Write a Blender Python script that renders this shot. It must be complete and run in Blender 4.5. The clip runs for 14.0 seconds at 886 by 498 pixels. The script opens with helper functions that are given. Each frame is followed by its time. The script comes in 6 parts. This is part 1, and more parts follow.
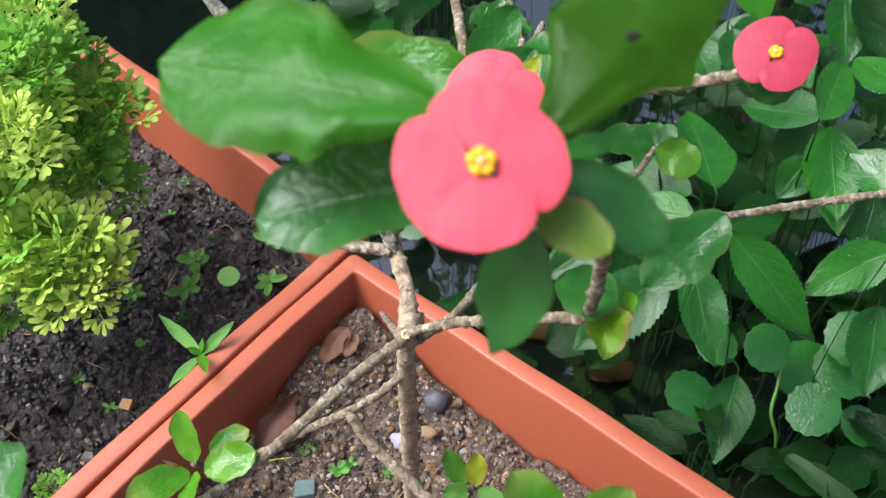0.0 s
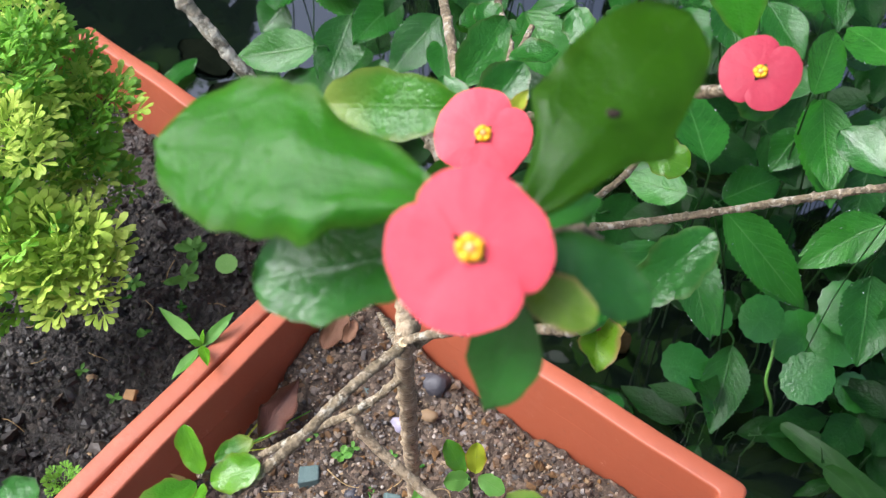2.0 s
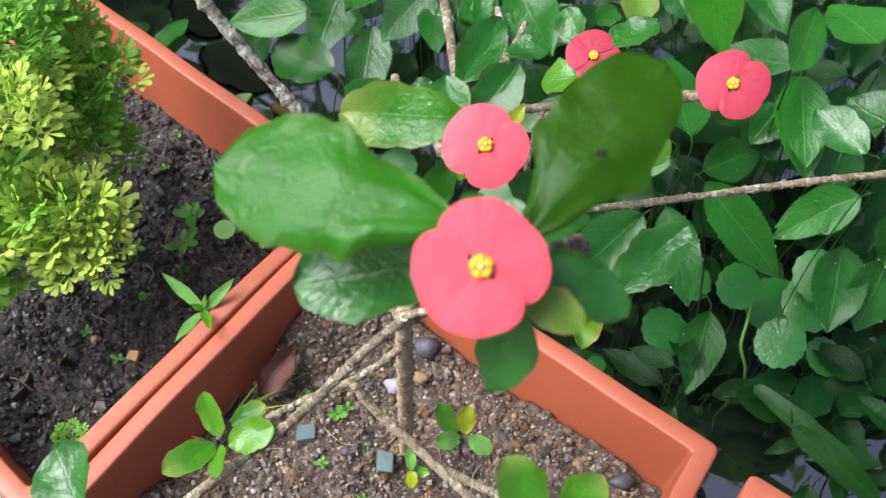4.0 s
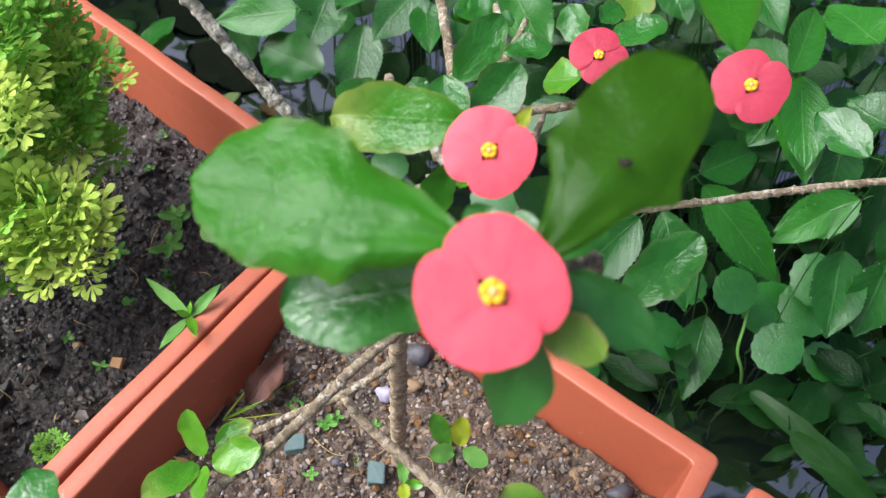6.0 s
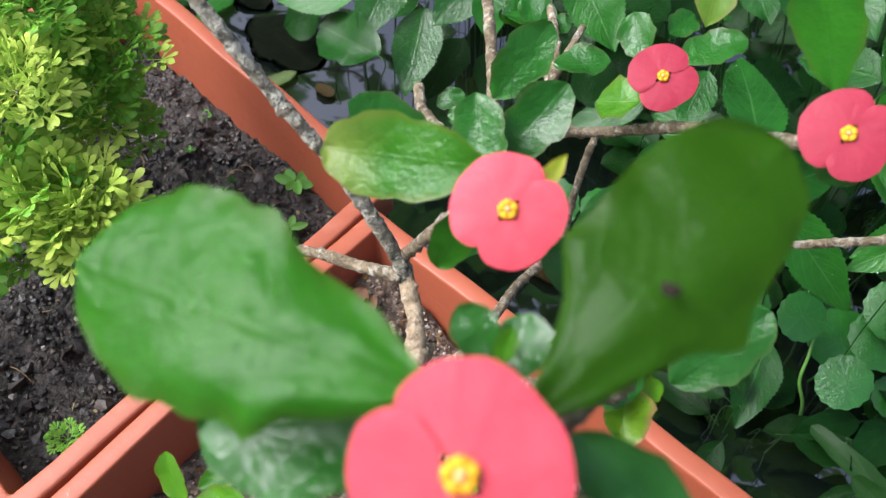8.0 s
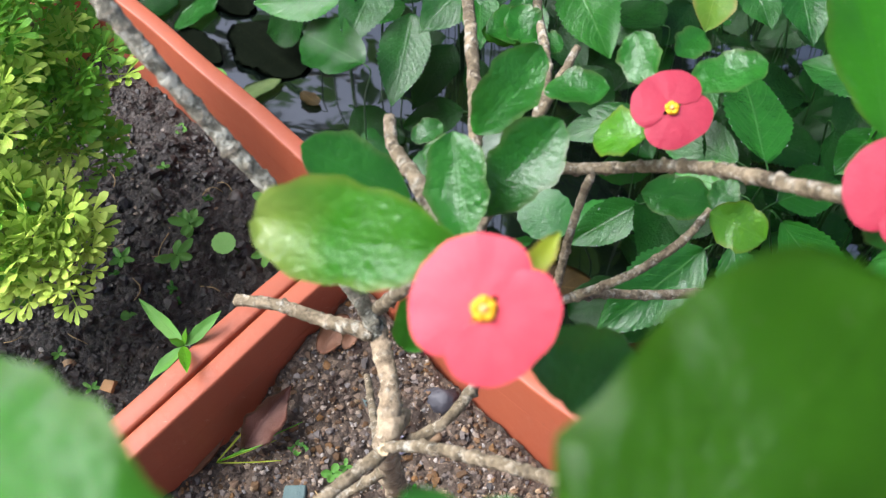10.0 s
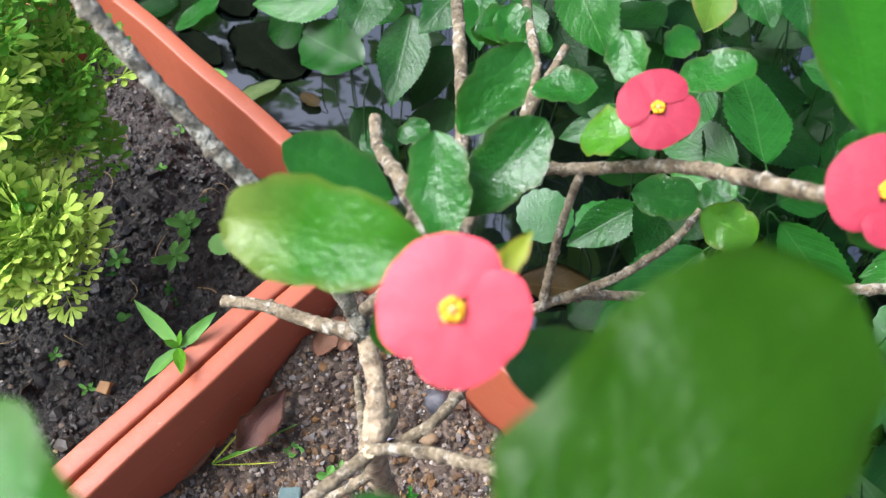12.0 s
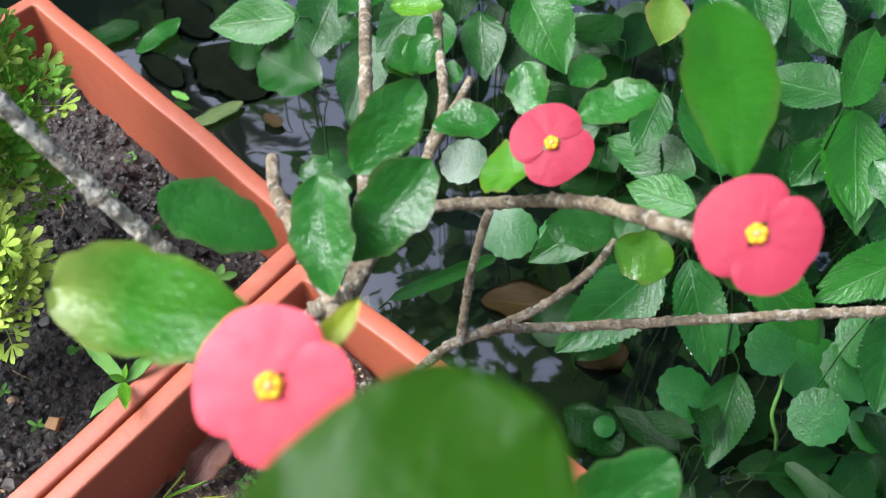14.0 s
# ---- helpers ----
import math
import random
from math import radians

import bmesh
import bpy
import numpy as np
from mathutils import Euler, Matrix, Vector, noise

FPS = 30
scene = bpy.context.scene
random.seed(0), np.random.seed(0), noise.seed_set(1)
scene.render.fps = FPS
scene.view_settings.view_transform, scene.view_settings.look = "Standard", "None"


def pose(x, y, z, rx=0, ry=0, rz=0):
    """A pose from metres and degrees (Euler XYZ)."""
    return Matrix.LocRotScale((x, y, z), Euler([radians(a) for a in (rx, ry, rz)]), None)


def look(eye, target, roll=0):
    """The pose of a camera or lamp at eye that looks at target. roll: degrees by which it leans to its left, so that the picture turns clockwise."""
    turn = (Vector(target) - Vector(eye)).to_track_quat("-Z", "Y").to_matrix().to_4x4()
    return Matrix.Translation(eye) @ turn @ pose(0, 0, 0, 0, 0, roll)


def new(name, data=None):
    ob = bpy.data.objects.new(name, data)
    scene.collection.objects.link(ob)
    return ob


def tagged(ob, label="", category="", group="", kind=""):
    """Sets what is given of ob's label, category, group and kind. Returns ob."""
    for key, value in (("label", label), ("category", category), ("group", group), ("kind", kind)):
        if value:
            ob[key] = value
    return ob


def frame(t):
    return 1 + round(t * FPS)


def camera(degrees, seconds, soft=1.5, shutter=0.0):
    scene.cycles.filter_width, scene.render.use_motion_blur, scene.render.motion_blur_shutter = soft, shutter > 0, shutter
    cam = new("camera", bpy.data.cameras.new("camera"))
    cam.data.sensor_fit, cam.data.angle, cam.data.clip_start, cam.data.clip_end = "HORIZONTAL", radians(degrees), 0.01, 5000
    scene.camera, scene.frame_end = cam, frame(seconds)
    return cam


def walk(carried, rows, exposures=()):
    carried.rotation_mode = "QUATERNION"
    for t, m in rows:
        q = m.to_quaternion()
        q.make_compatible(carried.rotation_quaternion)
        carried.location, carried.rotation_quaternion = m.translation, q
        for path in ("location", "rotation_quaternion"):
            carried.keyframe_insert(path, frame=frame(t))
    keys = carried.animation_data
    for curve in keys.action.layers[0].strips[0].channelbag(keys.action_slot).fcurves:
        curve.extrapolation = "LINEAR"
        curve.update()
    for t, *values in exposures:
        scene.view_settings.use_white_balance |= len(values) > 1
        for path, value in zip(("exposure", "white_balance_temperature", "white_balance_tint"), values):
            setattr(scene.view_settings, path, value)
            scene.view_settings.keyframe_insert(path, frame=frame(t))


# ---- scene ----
cam = camera(53.6, 14.0, soft=1.1)
cam.data.dof.use_dof = True
cam.data.dof.focus_distance, cam.data.dof.aperture_fstop = 0.40, 25.0
METRES, EYE, TILT, LEAN, TURN = 0.25, 0.75, -46.0, 0.0, 0.0
ROWS = [
    (0, 0, 0, 0, 0, 0, -0),
    (0.5, -0.0262, -0.0063, 0.0154, -0.26, -2.14, 1.13),
    (1, -0.0055, 0.0246, 0.0253, -0.79, -2.94, 1.14),
    (1.5, -0.0121, -0.0096, 0.0484, -0.02, -2.63, 1.16),
    (2, 0.0042, -0.018, 0.066, -0.23, -2.5, 1.41),
    (2.5, -0.0002, -0.0139, 0.0684, -0.39, -2.65, 0.71),
    (3, -0.0164, -0.0359, 0.1101, -0.78, -4.74, 1.21),
    (3.5, -0.0156, -0.1223, 0.1109, -0.92, -5.39, 0.88),
    (6, -0.025, -0.052, 0.1194, -1.88, -5.43, 0.64),
    (6.5, -0.0014, -0.0156, 0.1227, -1.28, -5.76, 0.17),
    (7, -0.0091, 0.0369, 0.1446, -0.23, -6.24, -1.44),
    (7.5, 0.0014, 0.0857, 0.1558, 0.85, -6.56, -2.74),
    (8, 0.021, 0.1161, 0.1775, 2.36, -6.82, -2.66),
    (8.5, 0.0544, 0.1321, 0.2124, 3.13, -6.53, -2.09),
    (11, 0.0235, 0.3251, 0.2091, 1.44, -6.96, -2.43),
    (11.5, 0.0404, 0.2925, 0.211, 2.24, -6.92, -2.12),
    (12, 0.054, 0.2783, 0.2218, 2.26, -6.71, -2.2),
    (12.5, 0.0609, 0.2779, 0.2351, 2.16, -6.38, -1.94),
    (13, 0.0707, 0.2864, 0.235, 2.15, -6.39, -1.72),
    (13.5, 0.0877, 0.2956, 0.2386, 1.62, -6.02, -1.79),
    (14, 0.1422, 0.3079, 0.2522, 1.19, -5.98, -0.7),
]
walk(cam, [(t, pose(0, 0, EYE, TILT, LEAN, TURN) @ pose(METRES * x, METRES * y, METRES * z, 90 + pitch, roll, yaw)) for t, x, y, z, yaw, pitch, roll in ROWS], exposures=[(0.0, 1.12, 5990, 13), (6.5, 1.16, 5990, 13), (8.5, 1.00, 5990, 13), (11.0, 1.36, 5880, 12), (14.0, 1.27, 5820, 12)])

# ---- light ----
scene.view_settings.exposure = 1.12
world = bpy.data.worlds.new("overcast_sky")
scene.world = world
world.use_nodes = True
wn = world.node_tree.nodes
sky = wn.new("ShaderNodeTexSky")
sky.sky_type = "NISHITA"
sky.sun_disc = False
sky.sun_elevation, sky.sun_rotation = radians(55), radians(-92)
sky.dust_density, sky.ozone_density = 10.0, 1.0
world.node_tree.links.new(sky.outputs[0], wn["Background"].inputs[0])
wn["Background"].inputs[1].default_value = 0.115
sun = new("sun", bpy.data.lights.new("sun", "SUN"))
sun.data.energy, sun.data.angle, sun.data.color = 2.45, radians(45), (0.94, 0.965, 1.0)
sun.matrix_world = look((-1.720, 0.240, 2.657), (0, 0.3, 0.2))

# ---- materials ----


def base_material(name):
    m = bpy.data.materials.new(name)
    m.use_nodes = True
    nt = m.node_tree
    return m, nt, nt.nodes, nt.links, nt.nodes["Principled BSDF"]


def ramp(n, stops):
    r = n.new("ShaderNodeValToRGB")
    el = r.color_ramp.elements
    while len(el) < len(stops):
        el.new(0.5)
    for e, (p, c) in zip(el, stops):
        e.position, e.color = p, (*c, 1)
    return r


def noise_node(n, l, scale, detail=4.0, rough=0.55, coord="Object"):
    tc = n.new("ShaderNodeTexCoord")
    t = n.new("ShaderNodeTexNoise")
    t.inputs["Scale"].default_value, t.inputs["Detail"].default_value, t.inputs["Roughness"].default_value = scale, detail, rough
    l.new(tc.outputs[coord], t.inputs["Vector"])
    return t


def math_node(n, l, op, a, b=None, clamp=False):
    m = n.new("ShaderNodeMath")
    m.operation, m.use_clamp = op, clamp
    for i, v in enumerate((a, b)):
        if v is None:
            continue
        if isinstance(v, (int, float)):
            m.inputs[i].default_value = v
        else:
            l.new(v, m.inputs[i])
    return m.outputs[0]


def mix_node(n, l, fac, a, b, blend="MIX"):
    m = n.new("ShaderNodeMix")
    m.data_type, m.blend_type = "RGBA", blend
    for key, v in ((0, fac), (6, a), (7, b)):
        if isinstance(v, (int, float)):
            m.inputs[key].default_value = v
        elif isinstance(v, tuple):
            m.inputs[key].default_value = (*v, 1)
        else:
            l.new(v, m.inputs[key])
    return m.outputs[2]


def bump_node(n, l, height, strength, distance, out):
    b = n.new("ShaderNodeBump")
    b.inputs["Strength"].default_value, b.inputs["Distance"].default_value = strength, distance
    l.new(height, b.inputs["Height"])
    l.new(b.outputs[0], out)


def leaf_material(name, dark, light, vein, rough=0.3, veins=7.0, vein_mix=0.35, edge=None, edge_mix=0.7, gleam=0.5, through_light=0.22, relief=0.4, ribs=0.5, quilt=0.0, net=0.0, tip=None):
    """A leaf: two greens mottled together, a paler midrib and side veins that follow the leaf's own length and breadth."""
    m, nt, n, l, bsdf = base_material(name)
    mott = noise_node(n, l, 90, 5)
    oi = n.new("ShaderNodeObjectInfo")
    fac = math_node(n, l, "ADD", math_node(n, l, "MULTIPLY", mott.outputs[0], 0.9), math_node(n, l, "MULTIPLY", oi.outputs["Random"], 0.45))
    fac = math_node(n, l, "SUBTRACT", fac, 0.2, True)
    col = mix_node(n, l, fac, dark, light)
    uv = n.new("ShaderNodeUVMap")
    sep = n.new("ShaderNodeSeparateXYZ")
    l.new(uv.outputs[0], sep.inputs[0])
    u = math_node(n, l, "ABSOLUTE", math_node(n, l, "SUBTRACT", sep.outputs[0], 0.5))
    v = sep.outputs[1]
    mid = math_node(n, l, "SUBTRACT", 1.0, math_node(n, l, "MULTIPLY", u, 36.0), True)
    slant = math_node(n, l, "SUBTRACT", v, math_node(n, l, "MULTIPLY", math_node(n, l, "POWER", u, 1.25), 0.75))
    saw = math_node(n, l, "FRACT", math_node(n, l, "MULTIPLY", slant, veins))
    tri = math_node(n, l, "ABSOLUTE", math_node(n, l, "SUBTRACT", saw, 0.5))
    side = math_node(n, l, "SUBTRACT", 1.0, math_node(n, l, "MULTIPLY", tri, 18.0), True)
    vmask = math_node(n, l, "MAXIMUM", mid, math_node(n, l, "MULTIPLY", side, 0.6))
    col = mix_node(n, l, math_node(n, l, "MULTIPLY", vmask, vein_mix), col, vein)
    if edge:
        tipn = noise_node(n, l, 120, 3)
        band = math_node(n, l, "ADD", math_node(n, l, "MULTIPLY", u, 2.0), math_node(n, l, "MULTIPLY", tipn.outputs[0], 0.35))
        band = math_node(n, l, "MULTIPLY", math_node(n, l, "SUBTRACT", band, 0.95, True), 3.0, True)
        col = mix_node(n, l, math_node(n, l, "MULTIPLY", band, edge_mix), col, edge)
    if tip:
        pale = math_node(n, l, "MULTIPLY", math_node(n, l, "SUBTRACT", math_node(n, l, "ADD", v, math_node(n, l, "MULTIPLY", mott.outputs[0], 0.3)), 0.72, True), 2.4, True)
        col = mix_node(n, l, math_node(n, l, "MULTIPLY", pale, 0.75), col, tip)
    spots = noise_node(n, l, 650, 2)
    speck = math_node(n, l, "MULTIPLY", math_node(n, l, "SUBTRACT", spots.outputs[0], 0.66, True), 4.0, True)
    col = mix_node(n, l, math_node(n, l, "MULTIPLY", speck, 0.35), col, (0.30, 0.36, 0.16))
    l.new(col, bsdf.inputs["Base Color"])
    rn = noise_node(n, l, 220, 3)
    l.new(math_node(n, l, "ADD", math_node(n, l, "MULTIPLY", rn.outputs[0], 0.18), rough - 0.06, True), bsdf.inputs["Roughness"])
    bsdf.inputs["Specular IOR Level"].default_value = gleam
    wav, pits = noise_node(n, l, 260, 3), noise_node(n, l, 1150, 2)
    h = math_node(n, l, "ADD", math_node(n, l, "MULTIPLY", vmask, -ribs), math_node(n, l, "ADD", math_node(n, l, "MULTIPLY", wav.outputs[0], 0.7), math_node(n, l, "MULTIPLY", pits.outputs[0], 0.5)))
    if quilt:
        h = math_node(n, l, "SUBTRACT", h, math_node(n, l, "MULTIPLY", math_node(n, l, "MULTIPLY", tri, tri), quilt))
    if net:
        cell = n.new("ShaderNodeTexVoronoi")
        cell.inputs["Scale"].default_value = 430
        tc = n.new("ShaderNodeTexCoord")
        l.new(tc.outputs["Object"], cell.inputs["Vector"])
        h = math_node(n, l, "SUBTRACT", h, math_node(n, l, "MULTIPLY", cell.outputs["Distance"], net))
    bump_node(n, l, h, relief, 0.0012, bsdf.inputs["Normal"])
    tr = n.new("ShaderNodeBsdfTranslucent")
    l.new(mix_node(n, l, 0.5, col, (0.22, 0.42, 0.08)), tr.inputs[0])
    mx = n.new("ShaderNodeMixShader")
    mx.inputs[0].default_value = through_light
    l.new(bsdf.outputs[0], mx.inputs[1])
    l.new(tr.outputs[0], mx.inputs[2])
    l.new(mx.outputs[0], n["Material Output"].inputs[0])
    return m


M_DARK = leaf_material("glossy_dark_leaf", (0.0220, 0.1391, 0.0200), (0.0640, 0.3047, 0.0440), (0.08, 0.22, 0.07), 0.13, 5, 0.08, gleam=1.0, edge=(0.06, 0.05, 0.02), edge_mix=0.35, relief=0.42, ribs=0.25, net=0.4)
M_MID = leaf_material("glossy_green_leaf", (0.022, 0.150, 0.008), (0.062, 0.285, 0.018), (0.09, 0.30, 0.03), 0.16, 6, 0.08, gleam=0.33, through_light=0.34, edge=(0.12, 0.10, 0.02), edge_mix=0.4, relief=0.38, ribs=0.2, net=0.35)
M_BROAD = leaf_material("broad_dark_green_leaf", (0.018, 0.082, 0.003), (0.042, 0.145, 0.006), (0.08, 0.26, 0.02), 0.20, 6, 0.09, gleam=0.20, through_light=0.30, edge=(0.06, 0.12, 0.01), edge_mix=0.3, relief=0.32, ribs=0.2, net=0.35)
M_REAR = leaf_material("glossy_rear_leaf", (0.0150, 0.1248, 0.0120), (0.0450, 0.2544, 0.0270), (0.14, 0.34, 0.11), 0.13, 5, 0.08, gleam=0.7, edge=(0.20, 0.14, 0.07), edge_mix=0.4, relief=0.42, ribs=0.15, net=0.4)
M_CURL = leaf_material("curled_pink_edged_leaf", (0.14, 0.40, 0.015), (0.34, 0.5, 0.04), (0.4, 0.55, 0.1), 0.26, 4, 0.2, edge=(0.6, 0.26, 0.18), edge_mix=0.9)
M_WEED = leaf_material("fresh_weed_leaf", (0.115, 0.345, 0.055), (0.250, 0.520, 0.105), (0.32, 0.55, 0.18), 0.4, 5, 0.25, gleam=0.4)
M_BRIGHT = leaf_material("bright_green_leaf", (0.0390, 0.2185, 0.0110), (0.1210, 0.3772, 0.0220), (0.2, 0.45, 0.06), 0.14, 5, 0.08, gleam=0.5, edge=(0.3, 0.22, 0.04), edge_mix=0.5, relief=0.42, ribs=0.15, net=0.4, tip=(0.36, 0.44, 0.10))
M_LIME = leaf_material("young_lime_leaf", (0.071, 0.281, 0.009), (0.178, 0.449, 0.024), (0.30, 0.6, 0.08), 0.10, 5, 0.12, gleam=0.9, edge=(0.25, 0.12, 0.02), edge_mix=0.5, relief=0.36, ribs=0.2, net=0.4)
M_YELLOW = leaf_material("yellowing_leaf", (0.30, 0.42, 0.02), (0.5, 0.55, 0.03), (0.5, 0.6, 0.1), 0.3, 5, 0.2, edge=(0.4, 0.05, 0.03))
M_VARI = leaf_material("blotched_leaf", (0.10, 0.27, 0.025), (0.28, 0.40, 0.05), (0.4, 0.5, 0.15), 0.28, 4, 0.3, edge=(0.45, 0.25, 0.12), edge_mix=0.8)
M_SERR = leaf_material("toothed_leaf", (0.0100, 0.0944, 0.0100), (0.0300, 0.1959, 0.0180), (0.15, 0.34, 0.10), 0.15, 7.5, 0.36, gleam=0.85, relief=0.6, ribs=0.5, quilt=1.2, net=0.3)
M_SERR2 = leaf_material("fresh_toothed_leaf", (0.0200, 0.1617, 0.0110), (0.0530, 0.2785, 0.0230), (0.20, 0.42, 0.11), 0.15, 7.5, 0.36, gleam=0.75, relief=0.6, ribs=0.5, quilt=1.2, net=0.3)
# near-black green: the deep shade between leaves is put into this colour
M_FILL = leaf_material("shade_toned_leaf", (0.0050, 0.0319, 0.0060), (0.0130, 0.0836, 0.0100), (0.06, 0.16, 0.05), 0.18, 6.5, 0.14, gleam=0.3, relief=0.7, ribs=0.3, quilt=1.2, net=0.5)
M_PENNY = leaf_material("pennywort_leaf", (0.0100, 0.0851, 0.0090), (0.0290, 0.1690, 0.0200), (0.13, 0.30, 0.09), 0.15, 0, 0.22, gleam=0.8, ribs=0.0, relief=0.5, net=0.35)
M_STRAP = leaf_material("strap_leaf", (0.008, 0.050, 0.008), (0.022, 0.090, 0.012), (0.1, 0.25, 0.07), 0.35, 1, 0.2, gleam=0.3)
M_FERN = leaf_material("lacy_leaf", (0.105, 0.345, 0.026), (0.310, 0.620, 0.070), (0.3, 0.5, 0.08), 0.4, 3, 0.2, gleam=0.4, through_light=0.5)
M_FERN_Y = leaf_material("lacy_yellow_leaf", (0.290, 0.500, 0.040), (0.600, 0.700, 0.140), (0.6, 0.68, 0.15), 0.45, 3, 0.2, gleam=0.35, through_light=0.35)
M_STALK = leaf_material("green_stalk", (0.008, 0.035, 0.006), (0.024, 0.085, 0.014), (0.08, 0.18, 0.04), 0.45, 1, 0.0, gleam=0.2)


def petal_material(name, dark, light, glow=0.2, streak=0.35):
    """A soft petal: mottled reds, fine veins that run outwards, small wrinkles."""
    m, nt, n, l, bsdf = base_material(name)
    big, fine = noise_node(n, l, 150, 4, 0.6), noise_node(n, l, 1400, 3)
    uv = n.new("ShaderNodeUVMap")
    mp = n.new("ShaderNodeMapping")
    mp.inputs["Scale"].default_value = (26.0, 2.2, 1.0)
    l.new(uv.outputs[0], mp.inputs["Vector"])
    ray = n.new("ShaderNodeTexNoise")
    ray.inputs["Scale"].default_value, ray.inputs["Detail"].default_value = 1.0, 4.0
    l.new(mp.outputs[0], ray.inputs["Vector"])
    f = math_node(n, l, "ADD", math_node(n, l, "MULTIPLY", big.outputs[0], 0.7), math_node(n, l, "MULTIPLY", ray.outputs[0], streak))
    f = math_node(n, l, "MULTIPLY", math_node(n, l, "SUBTRACT", f, 0.2), 1.5, True)
    col = mix_node(n, l, f, dark, light)
    l.new(col, bsdf.inputs["Base Color"])
    bsdf.inputs["Roughness"].default_value = 0.52
    bsdf.inputs["Specular IOR Level"].default_value = 0.3
    mid = noise_node(n, l, 420, 4)
    h = math_node(n, l, "ADD", math_node(n, l, "MULTIPLY", fine.outputs[0], 0.6), math_node(n, l, "MULTIPLY", mid.outputs[0], 1.2))
    bump_node(n, l, math_node(n, l, "ADD", h, math_node(n, l, "MULTIPLY", ray.outputs[0], 0.45)), 0.3, 0.0007, bsdf.inputs["Normal"])
    tr = n.new("ShaderNodeBsdfTranslucent")
    l.new(col, tr.inputs[0])
    mx = n.new("ShaderNodeMixShader")
    mx.inputs[0].default_value = glow
    l.new(bsdf.outputs[0], mx.inputs[1])
    l.new(tr.outputs[0], mx.inputs[2])
    l.new(mx.outputs[0], n["Material Output"].inputs[0])
    return m


M_BRACT = petal_material("coral_red_bract", (0.62, 0.055, 0.085), (0.78, 0.105, 0.135))
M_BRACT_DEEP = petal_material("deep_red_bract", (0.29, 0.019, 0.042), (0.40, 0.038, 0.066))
M_POLLEN = petal_material("yellow_flower_centre", (0.72, 0.33, 0.008), (0.88, 0.52, 0.02))
M_PISTIL = petal_material("cream_pistil", (0.70, 0.36, 0.10), (0.80, 0.50, 0.22))


def bark_material(name, low, mid, high, lichen, lichen_at, rings):
    """Rough bark: three browns, thin pale scars that run round the stem, and patches of pale lichen."""
    m, nt, n, l, bsdf = base_material(name)
    a, b, c = noise_node(n, l, 170, 6, 0.65), noise_node(n, l, 520, 5, 0.7), noise_node(n, l, 330, 4, 0.6)
    r = ramp(n, [(0.36, low), (0.5, mid), (0.64, high)])
    l.new(math_node(n, l, "ADD", math_node(n, l, "MULTIPLY", a.outputs[0], 0.6), math_node(n, l, "MULTIPLY", b.outputs[0], 0.4)), r.inputs[0])
    uv = n.new("ShaderNodeUVMap")
    sep = n.new("ShaderNodeSeparateXYZ")
    l.new(uv.outputs[0], sep.inputs[0])
    wob = math_node(n, l, "ADD", sep.outputs[1], math_node(n, l, "MULTIPLY", a.outputs[0], 0.022))
    ring = math_node(n, l, "FRACT", math_node(n, l, "MULTIPLY", wob, 105.0))
    ring = math_node(n, l, "SUBTRACT", 1.0, math_node(n, l, "MULTIPLY", ring, 4.2), True)
    patch = math_node(n, l, "MULTIPLY", math_node(n, l, "SUBTRACT", c.outputs[0], 0.43, True), 7.0, True)
    col = mix_node(n, l, math_node(n, l, "MULTIPLY", ring, math_node(n, l, "MULTIPLY", patch, rings)), r.outputs[0], (0.62, 0.55, 0.42))
    big = noise_node(n, l, 75, 3)
    spot = math_node(n, l, "ADD", math_node(n, l, "MULTIPLY", c.outputs[0], 0.65), math_node(n, l, "MULTIPLY", big.outputs[0], 0.35))
    spot = math_node(n, l, "MULTIPLY", math_node(n, l, "SUBTRACT", spot, lichen_at, True), 12.0, True)
    col = mix_node(n, l, math_node(n, l, "MULTIPLY", spot, 0.8), col, lichen)
    thorn = n.new("ShaderNodeAttribute")
    thorn.attribute_name = "thorn"
    pale = math_node(n, l, "MULTIPLY", math_node(n, l, "SUBTRACT", thorn.outputs["Fac"], 0.25, True), math_node(n, l, "MULTIPLY", b.outputs[0], 1.7), True)
    col = mix_node(n, l, math_node(n, l, "MULTIPLY", pale, 0.75), col, (0.50, 0.42, 0.30))
    l.new(col, bsdf.inputs["Base Color"])
    bsdf.inputs["Roughness"].default_value = 0.82
    bsdf.inputs["Specular IOR Level"].default_value = 0.25
    h = math_node(n, l, "ADD", math_node(n, l, "ADD", b.outputs[0], math_node(n, l, "MULTIPLY", ring, 0.3)), math_node(n, l, "MULTIPLY", spot, 0.4))
    bump_node(n, l, h, 1.0, 0.0016, bsdf.inputs["Normal"])
    return m


M_BARK = bark_material("grey_bark", (0.042, 0.032, 0.02), (0.17, 0.137, 0.085), (0.32, 0.262, 0.17), (0.47, 0.45, 0.37), 0.535, 0.8)
M_LICHEN = bark_material("lichened_bark", (0.06, 0.058, 0.042), (0.165, 0.158, 0.118), (0.28, 0.265, 0.20), (0.58, 0.58, 0.48), 0.50, 0.8)
M_TRUNK = bark_material("tan_bark", (0.12, 0.088, 0.055), (0.34, 0.265, 0.17), (0.50, 0.41, 0.28), (0.5, 0.47, 0.38), 0.6, 1.0)


